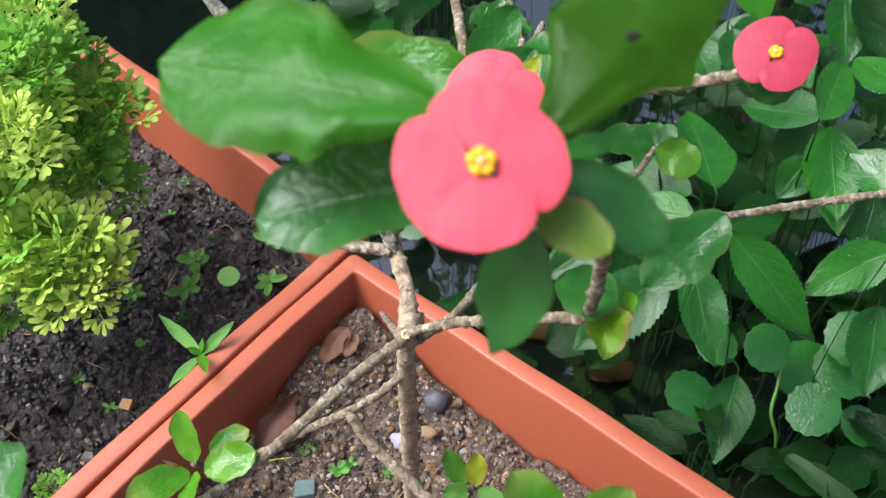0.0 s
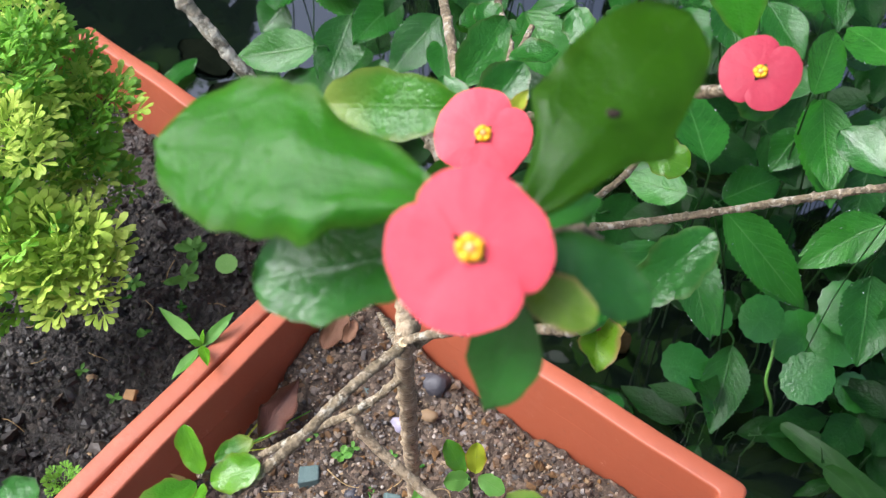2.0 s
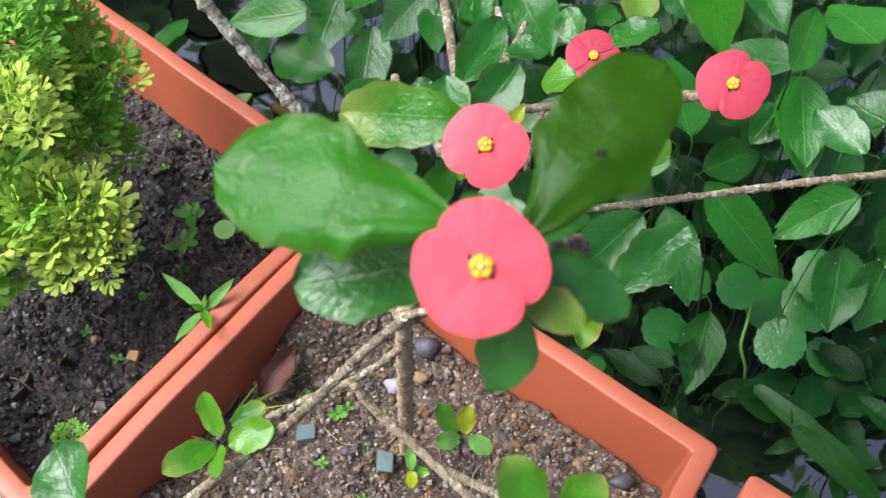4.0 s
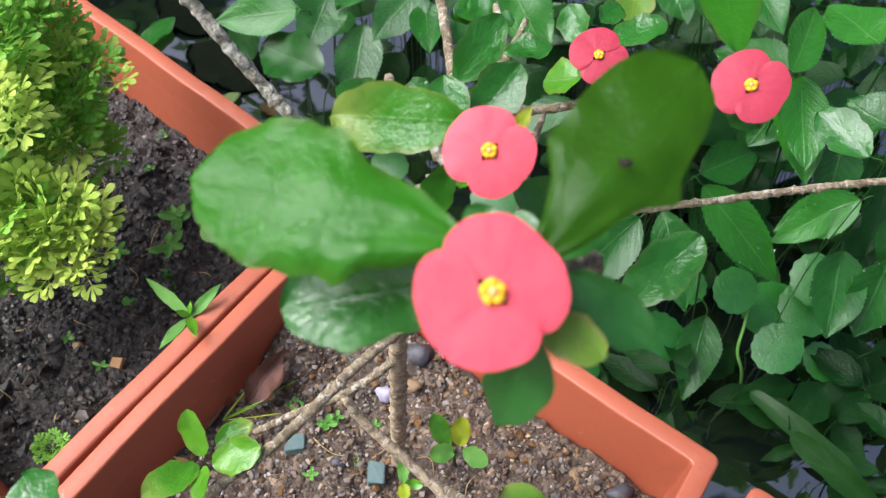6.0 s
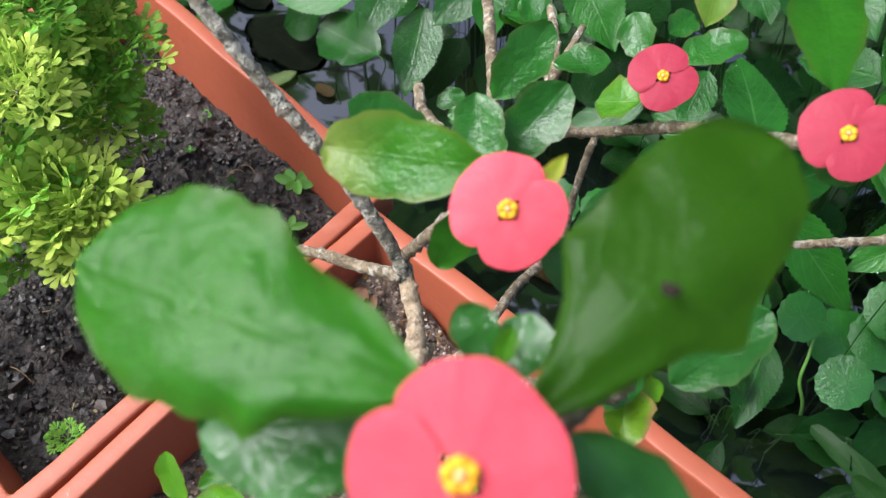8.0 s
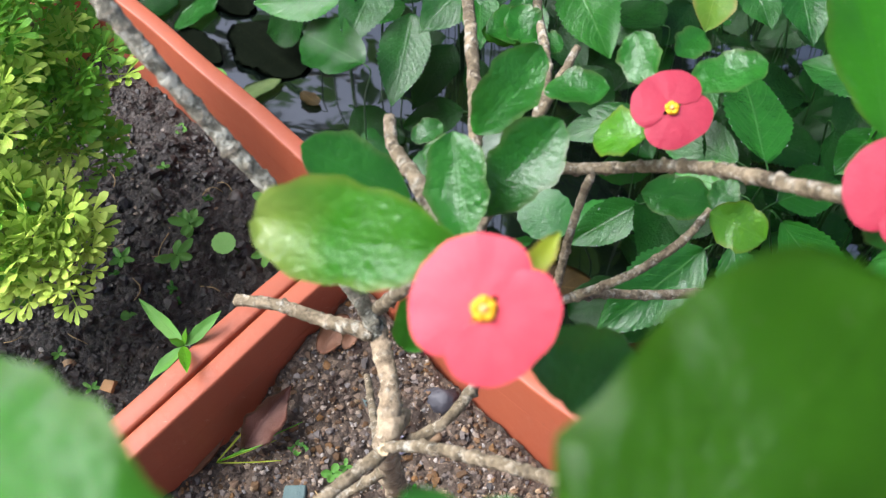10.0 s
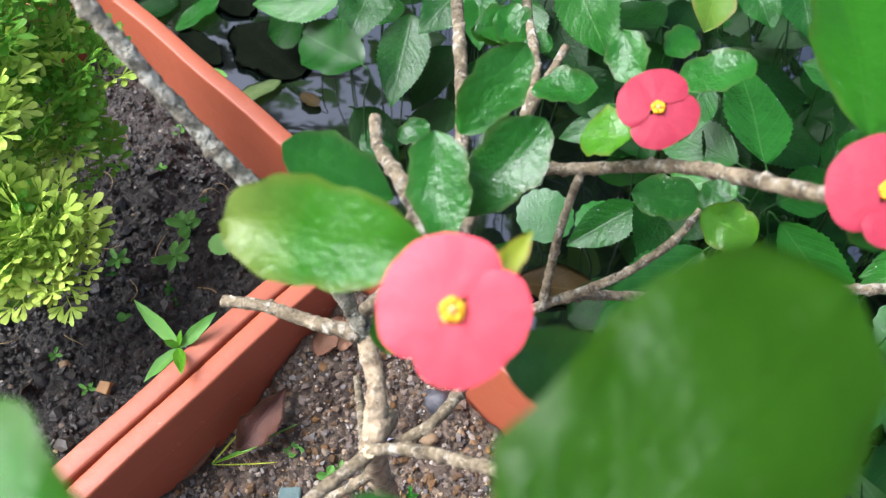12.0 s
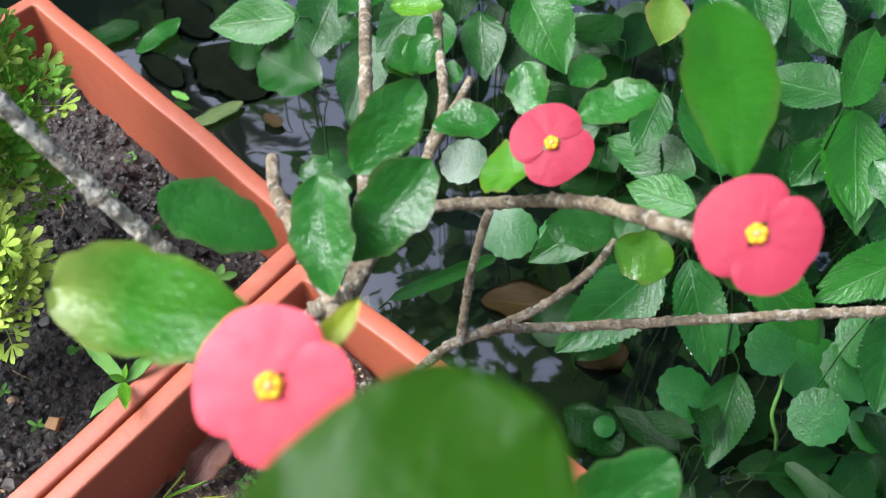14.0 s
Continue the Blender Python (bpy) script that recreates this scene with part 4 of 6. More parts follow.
# leaves round the front flower
lobed_leaf(shrub, (0.0009, 0.0956, 0.6773), (-0.0432, 0.1118, 0.6752), [(0, 0.035), (0.18, 0.145), (0.39, 0.198), (0.51, 0.295), (0.58, 0.282), (0.64, 0.305), (0.785, 0.287), (0.92, 0.205), (1, 0.10)],
           [(0, 0.03), (0.06, 0.07), (0.19, 0.135), (0.29, 0.165), (0.36, 0.250), (0.44, 0.220), (0.52, 0.25), (0.6, 0.235), (0.67, 0.258), (0.827, 0.20), (0.957, 0.12), (1, 0.07)], M_MID, "large glossy green leaf", face=(-0.2, -0.37, 0.9))
lobed_leaf(shrub, (0.0128, 0.0972, 0.6712), (0.0415, 0.1262, 0.6868), [(0, 0.03), (0.12, 0.10), (0.243, 0.138), (0.388, 0.185), (0.487, 0.282), (0.57, 0.225), (0.633, 0.215), (0.79, 0.188), (0.9, 0.15), (1, 0.075)],
           [(0, 0.03), (0.14, 0.08), (0.27, 0.145), (0.39, 0.262), (0.495, 0.25), (0.68, 0.265), (0.79, 0.248), (0.89, 0.21), (1, 0.14)], M_BROAD, "large glossy green leaf with a dark spot", face=(-0.09, -0.43, 0.9))
part("scab", lump((0.0266, 0.1071, 0.6822), 0.0009, 5, 0.6, 2), M_SCAB, shrub, "small dark scab on a leaf")
leaf(shrub, (0.0005, 0.0991, 0.6636), (-0.0305, 0.1005, 0.6540), 0.0182, M_DARK, shape="oval", fold=0.1)
leaf(shrub, (0.0171, 0.0964, 0.6679), (0.0325, 0.0880, 0.6590), 0.0098, M_DARK, shape="oval", fold=0.1, face=(-0.3, -0.4, 0.85))
leaf(shrub, (0.0122, 0.0897, 0.6664), (0.0230, 0.0830, 0.6640), 0.0078, M_VARI, "yellow-green leaf with a brown blotch", shape="oval")
leaf(shrub, (0.0133, 0.0870, 0.6637), (0.0070, 0.0840, 0.6380), 0.0112, M_DARK, shape="ovate", scallop=0.03)
leaf(shrub, (0.0097, 0.1127, 0.6538), (0.0035, 0.1193, 0.6589), 0.0066, M_DARK)
leaf(shrub, (0.0118, 0.1115, 0.6528), (0.0136, 0.1200, 0.6568), 0.0082, M_DARK, shape="oval")
leaf(shrub, (0.0090, 0.1105, 0.6572), (0.0109, 0.1139, 0.6622), 0.0029, M_LIME)
leaf(shrub, (0.0163, 0.1052, 0.6605), (0.0284, 0.1119, 0.6605), 0.0046, M_DARK, shape="oval")
# leaves round the second flower
leaf(shrub, (0.0077, 0.1664, 0.6354), (-0.0270, 0.1740, 0.6310), 0.0174, M_BRIGHT, "glossy leaf, paler towards its tip", shape="broad", fold=0.08, droop=0.05, face=(-0.15, -0.7, 0.65))
leaf(shrub, (0.0163, 0.1607, 0.6357), (0.0220, 0.1680, 0.6390), 0.0040, M_YELLOW, "small bright yellow leaf", shape="ovate")
leaf(shrub, (0.0185, 0.1607, 0.6175), (0.0415, 0.1647, 0.5985), 0.0147, M_DARK, shape="oval")
leaf(shrub, (0.0037, 0.1814, 0.6059), (-0.0036, 0.1754, 0.5890), 0.0100, M_MID, shape="oval")
leaf(shrub, (0.0076, 0.1635, 0.6198), (0.0049, 0.1592, 0.6204), 0.0033, M_LIME)
# rear leaves
leaf(shrub, (-0.0057, 0.2208, 0.5831), (-0.0300, 0.2240, 0.5970), 0.0144, M_REAR, shape="obovate", scallop=0.075)
leaf(shrub, (0.0075, 0.2090, 0.5799), (0.0033, 0.2303, 0.5964), 0.0144, M_REAR, shape="obovate", scallop=0.075)
leaf(shrub, (0.0109, 0.2203, 0.5783), (0.0283, 0.2336, 0.5979), 0.0158, M_REAR, shape="obovate", scallop=0.075)
leaf(shrub, (-0.0093, 0.2631, 0.5590), (-0.0006, 0.2673, 0.5620), 0.0074, M_REAR, shape="oval", scallop=0.075)
leaf(shrub, (0.0076, 0.2474, 0.5715), (-0.0054, 0.2502, 0.5679), 0.0089, M_REAR, shape="oval", scallop=0.075)
leaf(shrub, (0.0087, 0.2477, 0.5781), (0.0250, 0.2630, 0.5950), 0.0145, M_REAR, shape="oval", scallop=0.075, roll=15)
leaf(shrub, (0.0276, 0.2710, 0.5724), (0.0455, 0.2709, 0.5754), 0.0127, M_REAR, shape="oval", scallop=0.075, roll=-15)
leaf(shrub, (0.0549, 0.2699, 0.5767), (0.0515, 0.2832, 0.5846), 0.0114, M_REAR, shape="oval", scallop=0.075)
leaf(shrub, (0.0657, 0.2682, 0.5788), (0.0860, 0.2720, 0.5850), 0.0124, M_REAR, shape="oval", scallop=0.075)
leaf(shrub, (0.0527, 0.2476, 0.5799), (0.0400, 0.2550, 0.5730), 0.0133, M_LIME, shape="oval", scallop=0.075)
leaf(shrub, (0.0841, 0.2665, 0.5325), (0.0614, 0.2685, 0.5350), 0.0136, M_REAR, shape="oval", scallop=0.075)
leaf(shrub, (0.0815, 0.2615, 0.5343), (0.0978, 0.2540, 0.5315), 0.0155, M_LIME, "glossy lime leaf folded along its midrib", shape="oval", scallop=0.06, wave=0.06, fold=0.12, face=(-0.5, -0.45, 0.8))
leaf(shrub, (0.0832, 0.2635, 0.5327), (0.0890, 0.2718, 0.5388), 0.0087, M_REAR, shape="oval", scallop=0.075)
leaf(shrub, (0.0837, 0.2033, 0.6252), (0.0874, 0.2485, 0.6322), 0.0180, M_MID, shape="obovate", scallop=0.05, fold=0.06, face=(-0.1, -0.5, 0.85))
leaf(shrub, (0.0279, 0.3120, 0.5572), (0.0182, 0.3186, 0.5628), 0.0126, M_REAR, shape="oval", scallop=0.075)
leaf(shrub, (0.0245, 0.3157, 0.5540), (0.0097, 0.3172, 0.5557), 0.0079, M_MID, shape="oval", scallop=0.075)
leaf(shrub, (0.0293, 0.3283, 0.5689), (0.0125, 0.3282, 0.5692), 0.0082, M_LIME, shape="oval", scallop=0.075)
leaf(shrub, (0.0294, 0.3218, 0.5575), (0.0113, 0.3139, 0.5581), 0.0134, M_REAR, shape="oval", scallop=0.075)
leaf(shrub, (0.0280, 0.3077, 0.5591), (0.0358, 0.3078, 0.5591), 0.0077, M_REAR, shape="oval", scallop=0.075)
leaf(shrub, (0.0658, 0.2867, 0.5735), (0.0752, 0.2965, 0.5746), 0.0097, M_REAR, shape="oval", scallop=0.075)
leaf(shrub, (0.0880, 0.1975, 0.6164), (0.0887, 0.1918, 0.6068), 0.0111, M_REAR, shape="oval", scallop=0.075)
leaf(shrub, (0.0540, 0.1572, 0.5723), (0.0750, 0.1670, 0.5900), 0.0162, M_REAR, "glossy scalloped leaf", shape="oval", scallop=0.075, fold=0.06, face=(0.1, -0.5, 0.85))
leaf(shrub, (0.0317, 0.1659, 0.5642), (0.0494, 0.1607, 0.5623), 0.0148, M_REAR, shape="oval", scallop=0.075)
leaf(shrub, (0.0478, 0.1672, 0.5574), (0.0452, 0.1487, 0.5517), 0.0118, M_CURL, "curled yellow-green leaf edged in pink", shape="oval", scallop=0.09, wave=0.22, fold=0.55)
leaf(shrub, (0.0523, 0.1638, 0.5543), (0.0539, 0.1619, 0.5633), 0.0066, M_LIME, shape="oval", scallop=0.075)
# shoots on the low branches
leaf(shrub, (-0.0804, 0.1478, 0.4977), (-0.0850, 0.1571, 0.5125), 0.0096, M_LIME, shape="oval")
leaf(shrub, (-0.0784, 0.1555, 0.4912), (-0.0655, 0.1611, 0.4961), 0.0085, M_BRIGHT, shape="oval")
leaf(shrub, (-0.0773, 0.1455, 0.4957), (-0.0603, 0.1475, 0.5041), 0.0122, M_LIME, shape="oval")
leaf(shrub, (-0.0815, 0.1444, 0.4974), (-0.0972, 0.1318, 0.5036), 0.0113, M_BRIGHT, shape="oval")
leaf(shrub, (-0.0800, 0.1441, 0.4971), (-0.0785, 0.1302, 0.5022), 0.0080, M_LIME, shape="oval")
leaf(shrub, (0.0270, 0.0937, 0.5541), (0.0160, 0.1040, 0.5670), 0.0133, M_BRIGHT, shape="oval")
leaf(shrub, (0.0326, 0.0903, 0.5643), (0.0400, 0.0930, 0.5790), 0.0109, M_BRIGHT, shape="oval")
leaf(shrub, (-0.0964, 0.0914, 0.5666), (-0.1080, 0.1100, 0.5680), 0.0172, M_DARK, shape="obovate")
part("blemish", lump((0.0459, 0.1596, 0.5580), 0.0011, 3, 0.6, 2), M_BRACT_DEEP, shrub, "small red blemish on a curled leaf")
# dry stipules at the shoot
leaf(shrub, (-0.0840, 0.1450, 0.4979), (-0.0891, 0.1451, 0.5033), 0.0017, M_STRAW, shape="ovate")
leaf(shrub, (-0.0848, 0.1441, 0.4972), (-0.0903, 0.1415, 0.5002), 0.0015, M_STRAW, shape="ovate")
leaf(shrub, (-0.0833, 0.1436, 0.4967), (-0.0863, 0.1381, 0.4972), 0.0015, M_STRAW, shape="ovate")
# ---- young shoot in the gritty soil ----
sprout = thing("shoot", (0.0179, 0.2701, 0.2260), "small shoot with yellow-green leaves in gritty soil", "seedling")
stem(sprout, [(0.0180, 0.2689, 0.2220), (0.0130, 0.2196, 0.3476)], 0.0012, 0.0009, M_STALK, 0.0)
leaf(sprout, (0.0103, 0.2237, 0.3447), (0.0018, 0.2343, 0.3606), 0.0106, M_LIME, shape="oval")
leaf(sprout, (0.0161, 0.2236, 0.3446), (0.0174, 0.2330, 0.3595), 0.0111, M_YELLOW, shape="oval")
leaf(sprout, (0.0137, 0.2219, 0.3431), (-0.0001, 0.2180, 0.3463), 0.0106, M_WEED, shape="oval")
leaf(sprout, (0.0179, 0.2223, 0.3434), (0.0308, 0.2136, 0.3424), 0.0106, M_WEED, shape="oval")

foot = thing("shoot", (-0.0150, 0.2500, 0.2280), "small yellow-green shoot at the foot of the woody stem", "seedling")
stem(foot, [(-0.0150, 0.2500, 0.2240), (-0.0152, 0.2350, 0.2700), (-0.0150, 0.2250, 0.2950)], 0.0011, 0.0008, M_STALK, 0.0)
leaf(foot, (-0.0150, 0.2250, 0.2950), (-0.0155, 0.2360, 0.3040), 0.0068, M_WEED, shape="oval")
leaf(foot, (-0.0150, 0.2250, 0.2950), (-0.0145, 0.2130, 0.2980), 0.0078, M_YELLOW, shape="oval")
leaf(foot, (-0.0150, 0.2270, 0.2900), (-0.0040, 0.2230, 0.2960), 0.0060, M_LIME, shape="oval")

# ---- foliage over the pond ----
def water_plant(name, root, label, category="plant", group="plants round the pond"):
    return thing(name, root, label, category, group)


def stalked(plant, root, base, tip, width, mat, thick=0.0010, **form):
    """A leaf on a thin stalk that rises from the plant's foot."""
    b, r = Vector(base), Vector(root)
    r = Vector((r.x * 0.25 + b.x * 0.75, r.y * 0.25 + b.y * 0.75, r.z))
    inward = (b - Vector(tip)).normalized()
    stem(plant, [r, r.lerp(b, 0.5) + Vector((0, 0, 0.02)), b + inward * 0.012 - Vector((0, 0, 0.008)), b], thick, thick * 0.7, M_STALK, 0.0, name="stalk", seg=6, per=4)
    return leaf(plant, base, tip, width, mat, **form)


def round_leaf(plant, root, centre, r, face, seed, mat=None):
    c, q = Vector(centre), Vector(root)
    q = Vector((q.x * 0.15 + c.x * 0.85, q.y * 0.15 + c.y * 0.85, q.z))
    stem(plant, [q, q.lerp(c, 0.5) + Vector((0.01, 0, 0)), c - Vector(face).normalized() * 0.003], 0.0011, 0.0009, M_STALK, 0.0, name="stalk", seg=6, per=4)
    return part("leaf", disc_leaf(centre, r, face, seed), mat or M_PENNY, plant, sharp=60)


SERR = dict(shape="ovate", teeth=1, fold=0.1, droop=0.1, wave=0.03)
root = (-0.1441, 0.8946, -0.0100)
plant = water_plant("toothed_plant", root, "leafy pond plant with broad dew-covered leaves")
stalked(plant, root, (-0.152, 0.947, 0.2), (-0.041, 0.892, 0.17), 0.0520, M_SERR2, **SERR)
stalked(plant, root, (-0.151, 0.928, 0.19), (-0.208, 0.972, 0.17), 0.0500, M_PENNY, shape="oval", droop=0.05)
stalked(plant, root, (-0.102, 0.966, 0.15), (-0.059, 0.939, 0.13), 0.0420, M_SERR, **SERR)
stalked(plant, root, (-0.1288, 0.8206, 0.1900), (-0.2293, 0.8316, 0.1700), 0.0488, M_SERR2, **SERR)
stalked(plant, root, (-0.0921, 0.8635, 0.2000), (-0.1225, 0.7713, 0.1700), 0.0568, M_SERR, **SERR)
stalked(plant, root, (-0.1026, 0.7426, 0.1700), (-0.1753, 0.8120, 0.1500), 0.0593, M_PENNY, shape="oval", droop=0.05)
stalked(plant, root, (-0.0592, 0.8204, 0.1700), (-0.0750, 0.7301, 0.1300), 0.0523, M_SERR, **SERR)
stalked(plant, root, (-0.1846, 0.9656, 0.1500), (-0.2165, 0.9399, 0.1300), 0.0516, M_SERR, **SERR)
stalked(plant, root, (-0.0418, 0.8937, 0.2000), (-0.0876, 0.8170, 0.2000), 0.0517, M_SERR, **SERR)
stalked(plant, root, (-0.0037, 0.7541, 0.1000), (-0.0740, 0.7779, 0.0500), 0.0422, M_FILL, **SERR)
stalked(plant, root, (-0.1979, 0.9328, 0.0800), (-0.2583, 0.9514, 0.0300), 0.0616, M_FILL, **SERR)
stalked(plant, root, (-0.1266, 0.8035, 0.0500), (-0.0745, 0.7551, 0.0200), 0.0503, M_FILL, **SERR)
root = (0.0586, 1.0511, -0.0100)
plant = water_plant("toothed_plant", root, "leafy pond plant with toothed dark green leaves")
stalked(plant, root, (0.0076, 0.8273, 0.2200), (-0.0485, 0.7694, 0.1900), 0.0522, M_SERR, **SERR)
stalked(plant, root, (0.0912, 0.7722, 0.2600), (0.1278, 0.7059, 0.2200), 0.0567, M_SERR2, **SERR)
stalked(plant, root, (0.0522, 0.8190, 0.2000), (0.0583, 0.7533, 0.1700), 0.0443, M_SERR, **SERR)
stalked(plant, root, (0.0405, 0.8652, 0.2200), (0.0246, 0.8009, 0.2000), 0.0448, M_FILL, **SERR)
stalked(plant, root, (0.1018, 0.7458, 0.1700), (0.1405, 0.7077, 0.1400), 0.0490, M_FILL, **SERR)
stalked(plant, root, (0.0810, 0.8098, 0.1800), (0.1137, 0.7492, 0.1600), 0.0446, M_FILL, **SERR)
stalked(plant, root, (0.0778, 0.8305, 0.2500), (0.0351, 0.8084, 0.2400), 0.0429, M_SERR, **SERR)
stalked(plant, root, (0.1594, 0.7354, 0.1800), (0.2003, 0.7686, 0.1800), 0.0379, M_FILL, **SERR)
root = (0.3357, 0.7809, -0.0100)
plant = water_plant("toothed_plant", root, "leafy pond plant with large toothed leaves")
stalked(plant, root, (0.2313, 0.5554, 0.2500), (0.2415, 0.7020, 0.2300), 0.0530, M_SERR, **SERR)
stalked(plant, root, (0.2177, 0.5484, 0.2200), (0.1690, 0.5840, 0.2080), 0.0360, M_SERR2, **SERR)
stalked(plant, root, (0.2302, 0.6018, 0.2000), (0.1639, 0.6675, 0.1800), 0.0464, M_SERR, **SERR)
stalked(plant, root, (0.1899, 0.5069, 0.2000), (0.1106, 0.4516, 0.1600), 0.0541, M_SERR, **SERR)
stalked(plant, root, (0.2057, 0.4974, 0.2200), (0.2233, 0.4269, 0.1700), 0.0397, M_SERR, **SERR)
stalked(plant, root, (0.2507, 0.4929, 0.2200), (0.3052, 0.4496, 0.1800), 0.0376, M_SERR2, **SERR)
stalked(plant, root, (0.1565, 0.5933, 0.1500), (0.0961, 0.5685, 0.1200), 0.0377, M_SERR, **SERR)
stalked(plant, root, (0.2553, 0.5591, 0.2000), (0.3210, 0.5907, 0.2000), 0.0413, M_SERR, **SERR)
stalked(plant, root, (0.2131, 0.5512, 0.1800), (0.1731, 0.5789, 0.1600), 0.0377, M_FILL, **SERR)
stalked(plant, root, (0.2517, 0.5480, 0.1700), (0.2923, 0.5245, 0.1400), 0.0373, M_FILL, **SERR)
stalked(plant, root, (0.1672, 0.5263, 0.1000), (0.1407, 0.5042, 0.0600), 0.0448, M_FILL, **SERR)
stalked(plant, root, (0.2745, 0.4837, 0.0800), (0.2483, 0.4136, 0.0400), 0.0432, M_SERR, **SERR)
root = (0.4977, 0.9151, -0.0100)
plant = water_plant("toothed_plant", root, "leafy pond plant with fresh green toothed leaves")
stalked(plant, root, (0.3167, 0.5862, 0.3000), (0.2687, 0.6517, 0.2700), 0.0412, M_SERR, **SERR)
stalked(plant, root, (0.2934, 0.5444, 0.3300), (0.3544, 0.6526, 0.3200), 0.0340, M_SERR2, **SERR)
stalked(plant, root, (0.3136, 0.5742, 0.3000), (0.3208, 0.4994, 0.2500), 0.0466, M_SERR2, **SERR)
stalked(plant, root, (0.3269, 0.7474, 0.2800), (0.3497, 0.6861, 0.2600), 0.0407, M_SERR, **SERR)
stalked(plant, root, (0.2849, 0.7549, 0.2800), (0.2910, 0.6852, 0.2600), 0.0433, M_SERR, **SERR)
stalked(plant, root, (0.3511, 0.6211, 0.3000), (0.3976, 0.6619, 0.3000), 0.0390, M_SERR, **SERR)
stalked(plant, root, (0.3661, 0.6062, 0.2500), (0.4097, 0.5925, 0.2200), 0.0427, M_SERR, **SERR)
stalked(plant, root, (0.2976, 0.6025, 0.2400), (0.3151, 0.5548, 0.2200), 0.0423, M_FILL, **SERR)
stalked(plant, root, (0.3421, 0.4796, 0.2400), (0.2886, 0.4608, 0.2200), 0.0265, M_SERR2, **SERR)
stalked(plant, root, (0.3172, 0.5828, 0.2600), (0.2920, 0.5631, 0.2300), 0.0348, M_SERR, **SERR)
stalked(plant, root, (0.3591, 0.5371, 0.2600), (0.3476, 0.5000, 0.2200), 0.0416, M_SERR, **SERR)
stalked(plant, root, (0.2628, 0.8028, 0.2400), (0.2801, 0.7537, 0.2200), 0.0420, M_SERR, **SERR)
stalked(plant, root, (0.2184, 0.8125, 0.2000), (0.1847, 0.7525, 0.2000), 0.0380, M_FILL, **SERR)
stalked(plant, root, (0.2182, 0.7518, 0.2700), (0.2056, 0.7088, 0.2500), 0.0393, M_VARI, **SERR)
root = (0.4891, 0.6642, -0.0100)
plant = water_plant("toothed_plant", root, "leafy pond plant with toothed green leaves")
stalked(plant, root, (0.3580, 0.4800, 0.2500), (0.2940, 0.4723, 0.2200), 0.0399, M_SERR2, **SERR)
stalked(plant, root, (0.3196, 0.5742, 0.3000), (0.3130, 0.4973, 0.2700), 0.0446, M_SERR2, **SERR)
stalked(plant, root, (0.2234, 0.4799, 0.2700), (0.2967, 0.4343, 0.2000), 0.0410, M_SERR2, **SERR)
stalked(plant, root, (0.3580, 0.4664, 0.2000), (0.3419, 0.4044, 0.1600), 0.0509, M_SERR, **SERR)
stalked(plant, root, (0.3949, 0.4534, 0.2000), (0.3707, 0.4105, 0.1500), 0.0510, M_SERR, **SERR)
stalked(plant, root, (0.3732, 0.5136, 0.3000), (0.3501, 0.5482, 0.3000), 0.0445, M_SERR, **SERR)
stalked(plant, root, (0.3777, 0.5811, 0.3300), (0.3591, 0.6518, 0.3200), 0.0517, M_SERR2, **SERR)
stalked(plant, root, (0.4031, 0.4696, 0.2500), (0.3860, 0.4418, 0.2000), 0.0495, M_SERR, **SERR)
stalked(plant, root, (0.2950, 0.4130, 0.3700), (0.2710, 0.4530, 0.3740), 0.0290, M_DARK, thick=0.0005, shape="oval", face=(-0.4, -0.4, 0.8))
root = (0.3722, 0.4141, -0.0100)
plant = water_plant("strap_leaf_plant", root, "pond plant with broad strap-shaped green leaves")
stalked(plant, root, (0.3837, 0.3283, 0.0500), (0.3035, 0.4059, 0.0700), 0.0197, M_STRAP, shape="strap", droop=0.15)
stalked(plant, root, (0.3861, 0.2944, 0.0600), (0.3202, 0.3509, 0.0900), 0.0233, M_STRAP, shape="strap", droop=0.15)
root = (-0.0360, 0.6097, -0.0100)
plant = water_plant("strap_leaf_plant", root, "slender strap leaf over the dark water")
stalked(plant, root, (-0.0297, 0.5683, 0.0600), (0.0770, 0.6317, 0.0500), 0.0153, M_SERR, shape="strap", droop=0.15)
root = (0.3173, 0.5179, -0.0100)
plant = water_plant("pennywort", root, "pennywort with round scalloped leaves above the water")
round_leaf(plant, root, (0.2878, 0.4775, 0.1300), 0.0214, (0.00, -0.51, 0.9), 80)
round_leaf(plant, root, (0.2300, 0.4676, 0.0700), 0.0242, (0.12, -0.35, 0.9), 82)
round_leaf(plant, root, (0.3245, 0.4327, 0.1000), 0.0235, (-0.18, -0.51, 0.9), 70)
round_leaf(plant, root, (0.3380, 0.4848, 0.0850), 0.0298, (0.12, -0.51, 0.9), 40)
round_leaf(plant, root, (0.3690, 0.4825, 0.0900), 0.0262, (-0.12, -0.43, 0.9), 1)
round_leaf(plant, root, (0.2748, 0.5428, 0.0500), 0.0209, (-0.06, -0.43, 0.9), 16)
round_leaf(plant, root, (0.3729, 0.4945, 0.1200), 0.0257, (-0.18, -0.43, 0.9), 21)
round_leaf(plant, root, (0.3886, 0.4479, 0.0500), 0.0193, (0.00, -0.27, 0.9), 3)
stem(plant, [(0.3098, 0.4815, 0.1000), (0.3031, 0.4623, 0.0900), (0.2996, 0.4492, 0.0700), (0.3109, 0.4434, 0.0400), (0.3244, 0.4483, -0.0100)], 0.0013, 0.0017, M_WEED, 0.0, name="stalk", seg=8)
root = (0.1722, 0.4677, -0.0100)
plant = water_plant("pennywort", root, "small pennywort leaf floating on the pond")
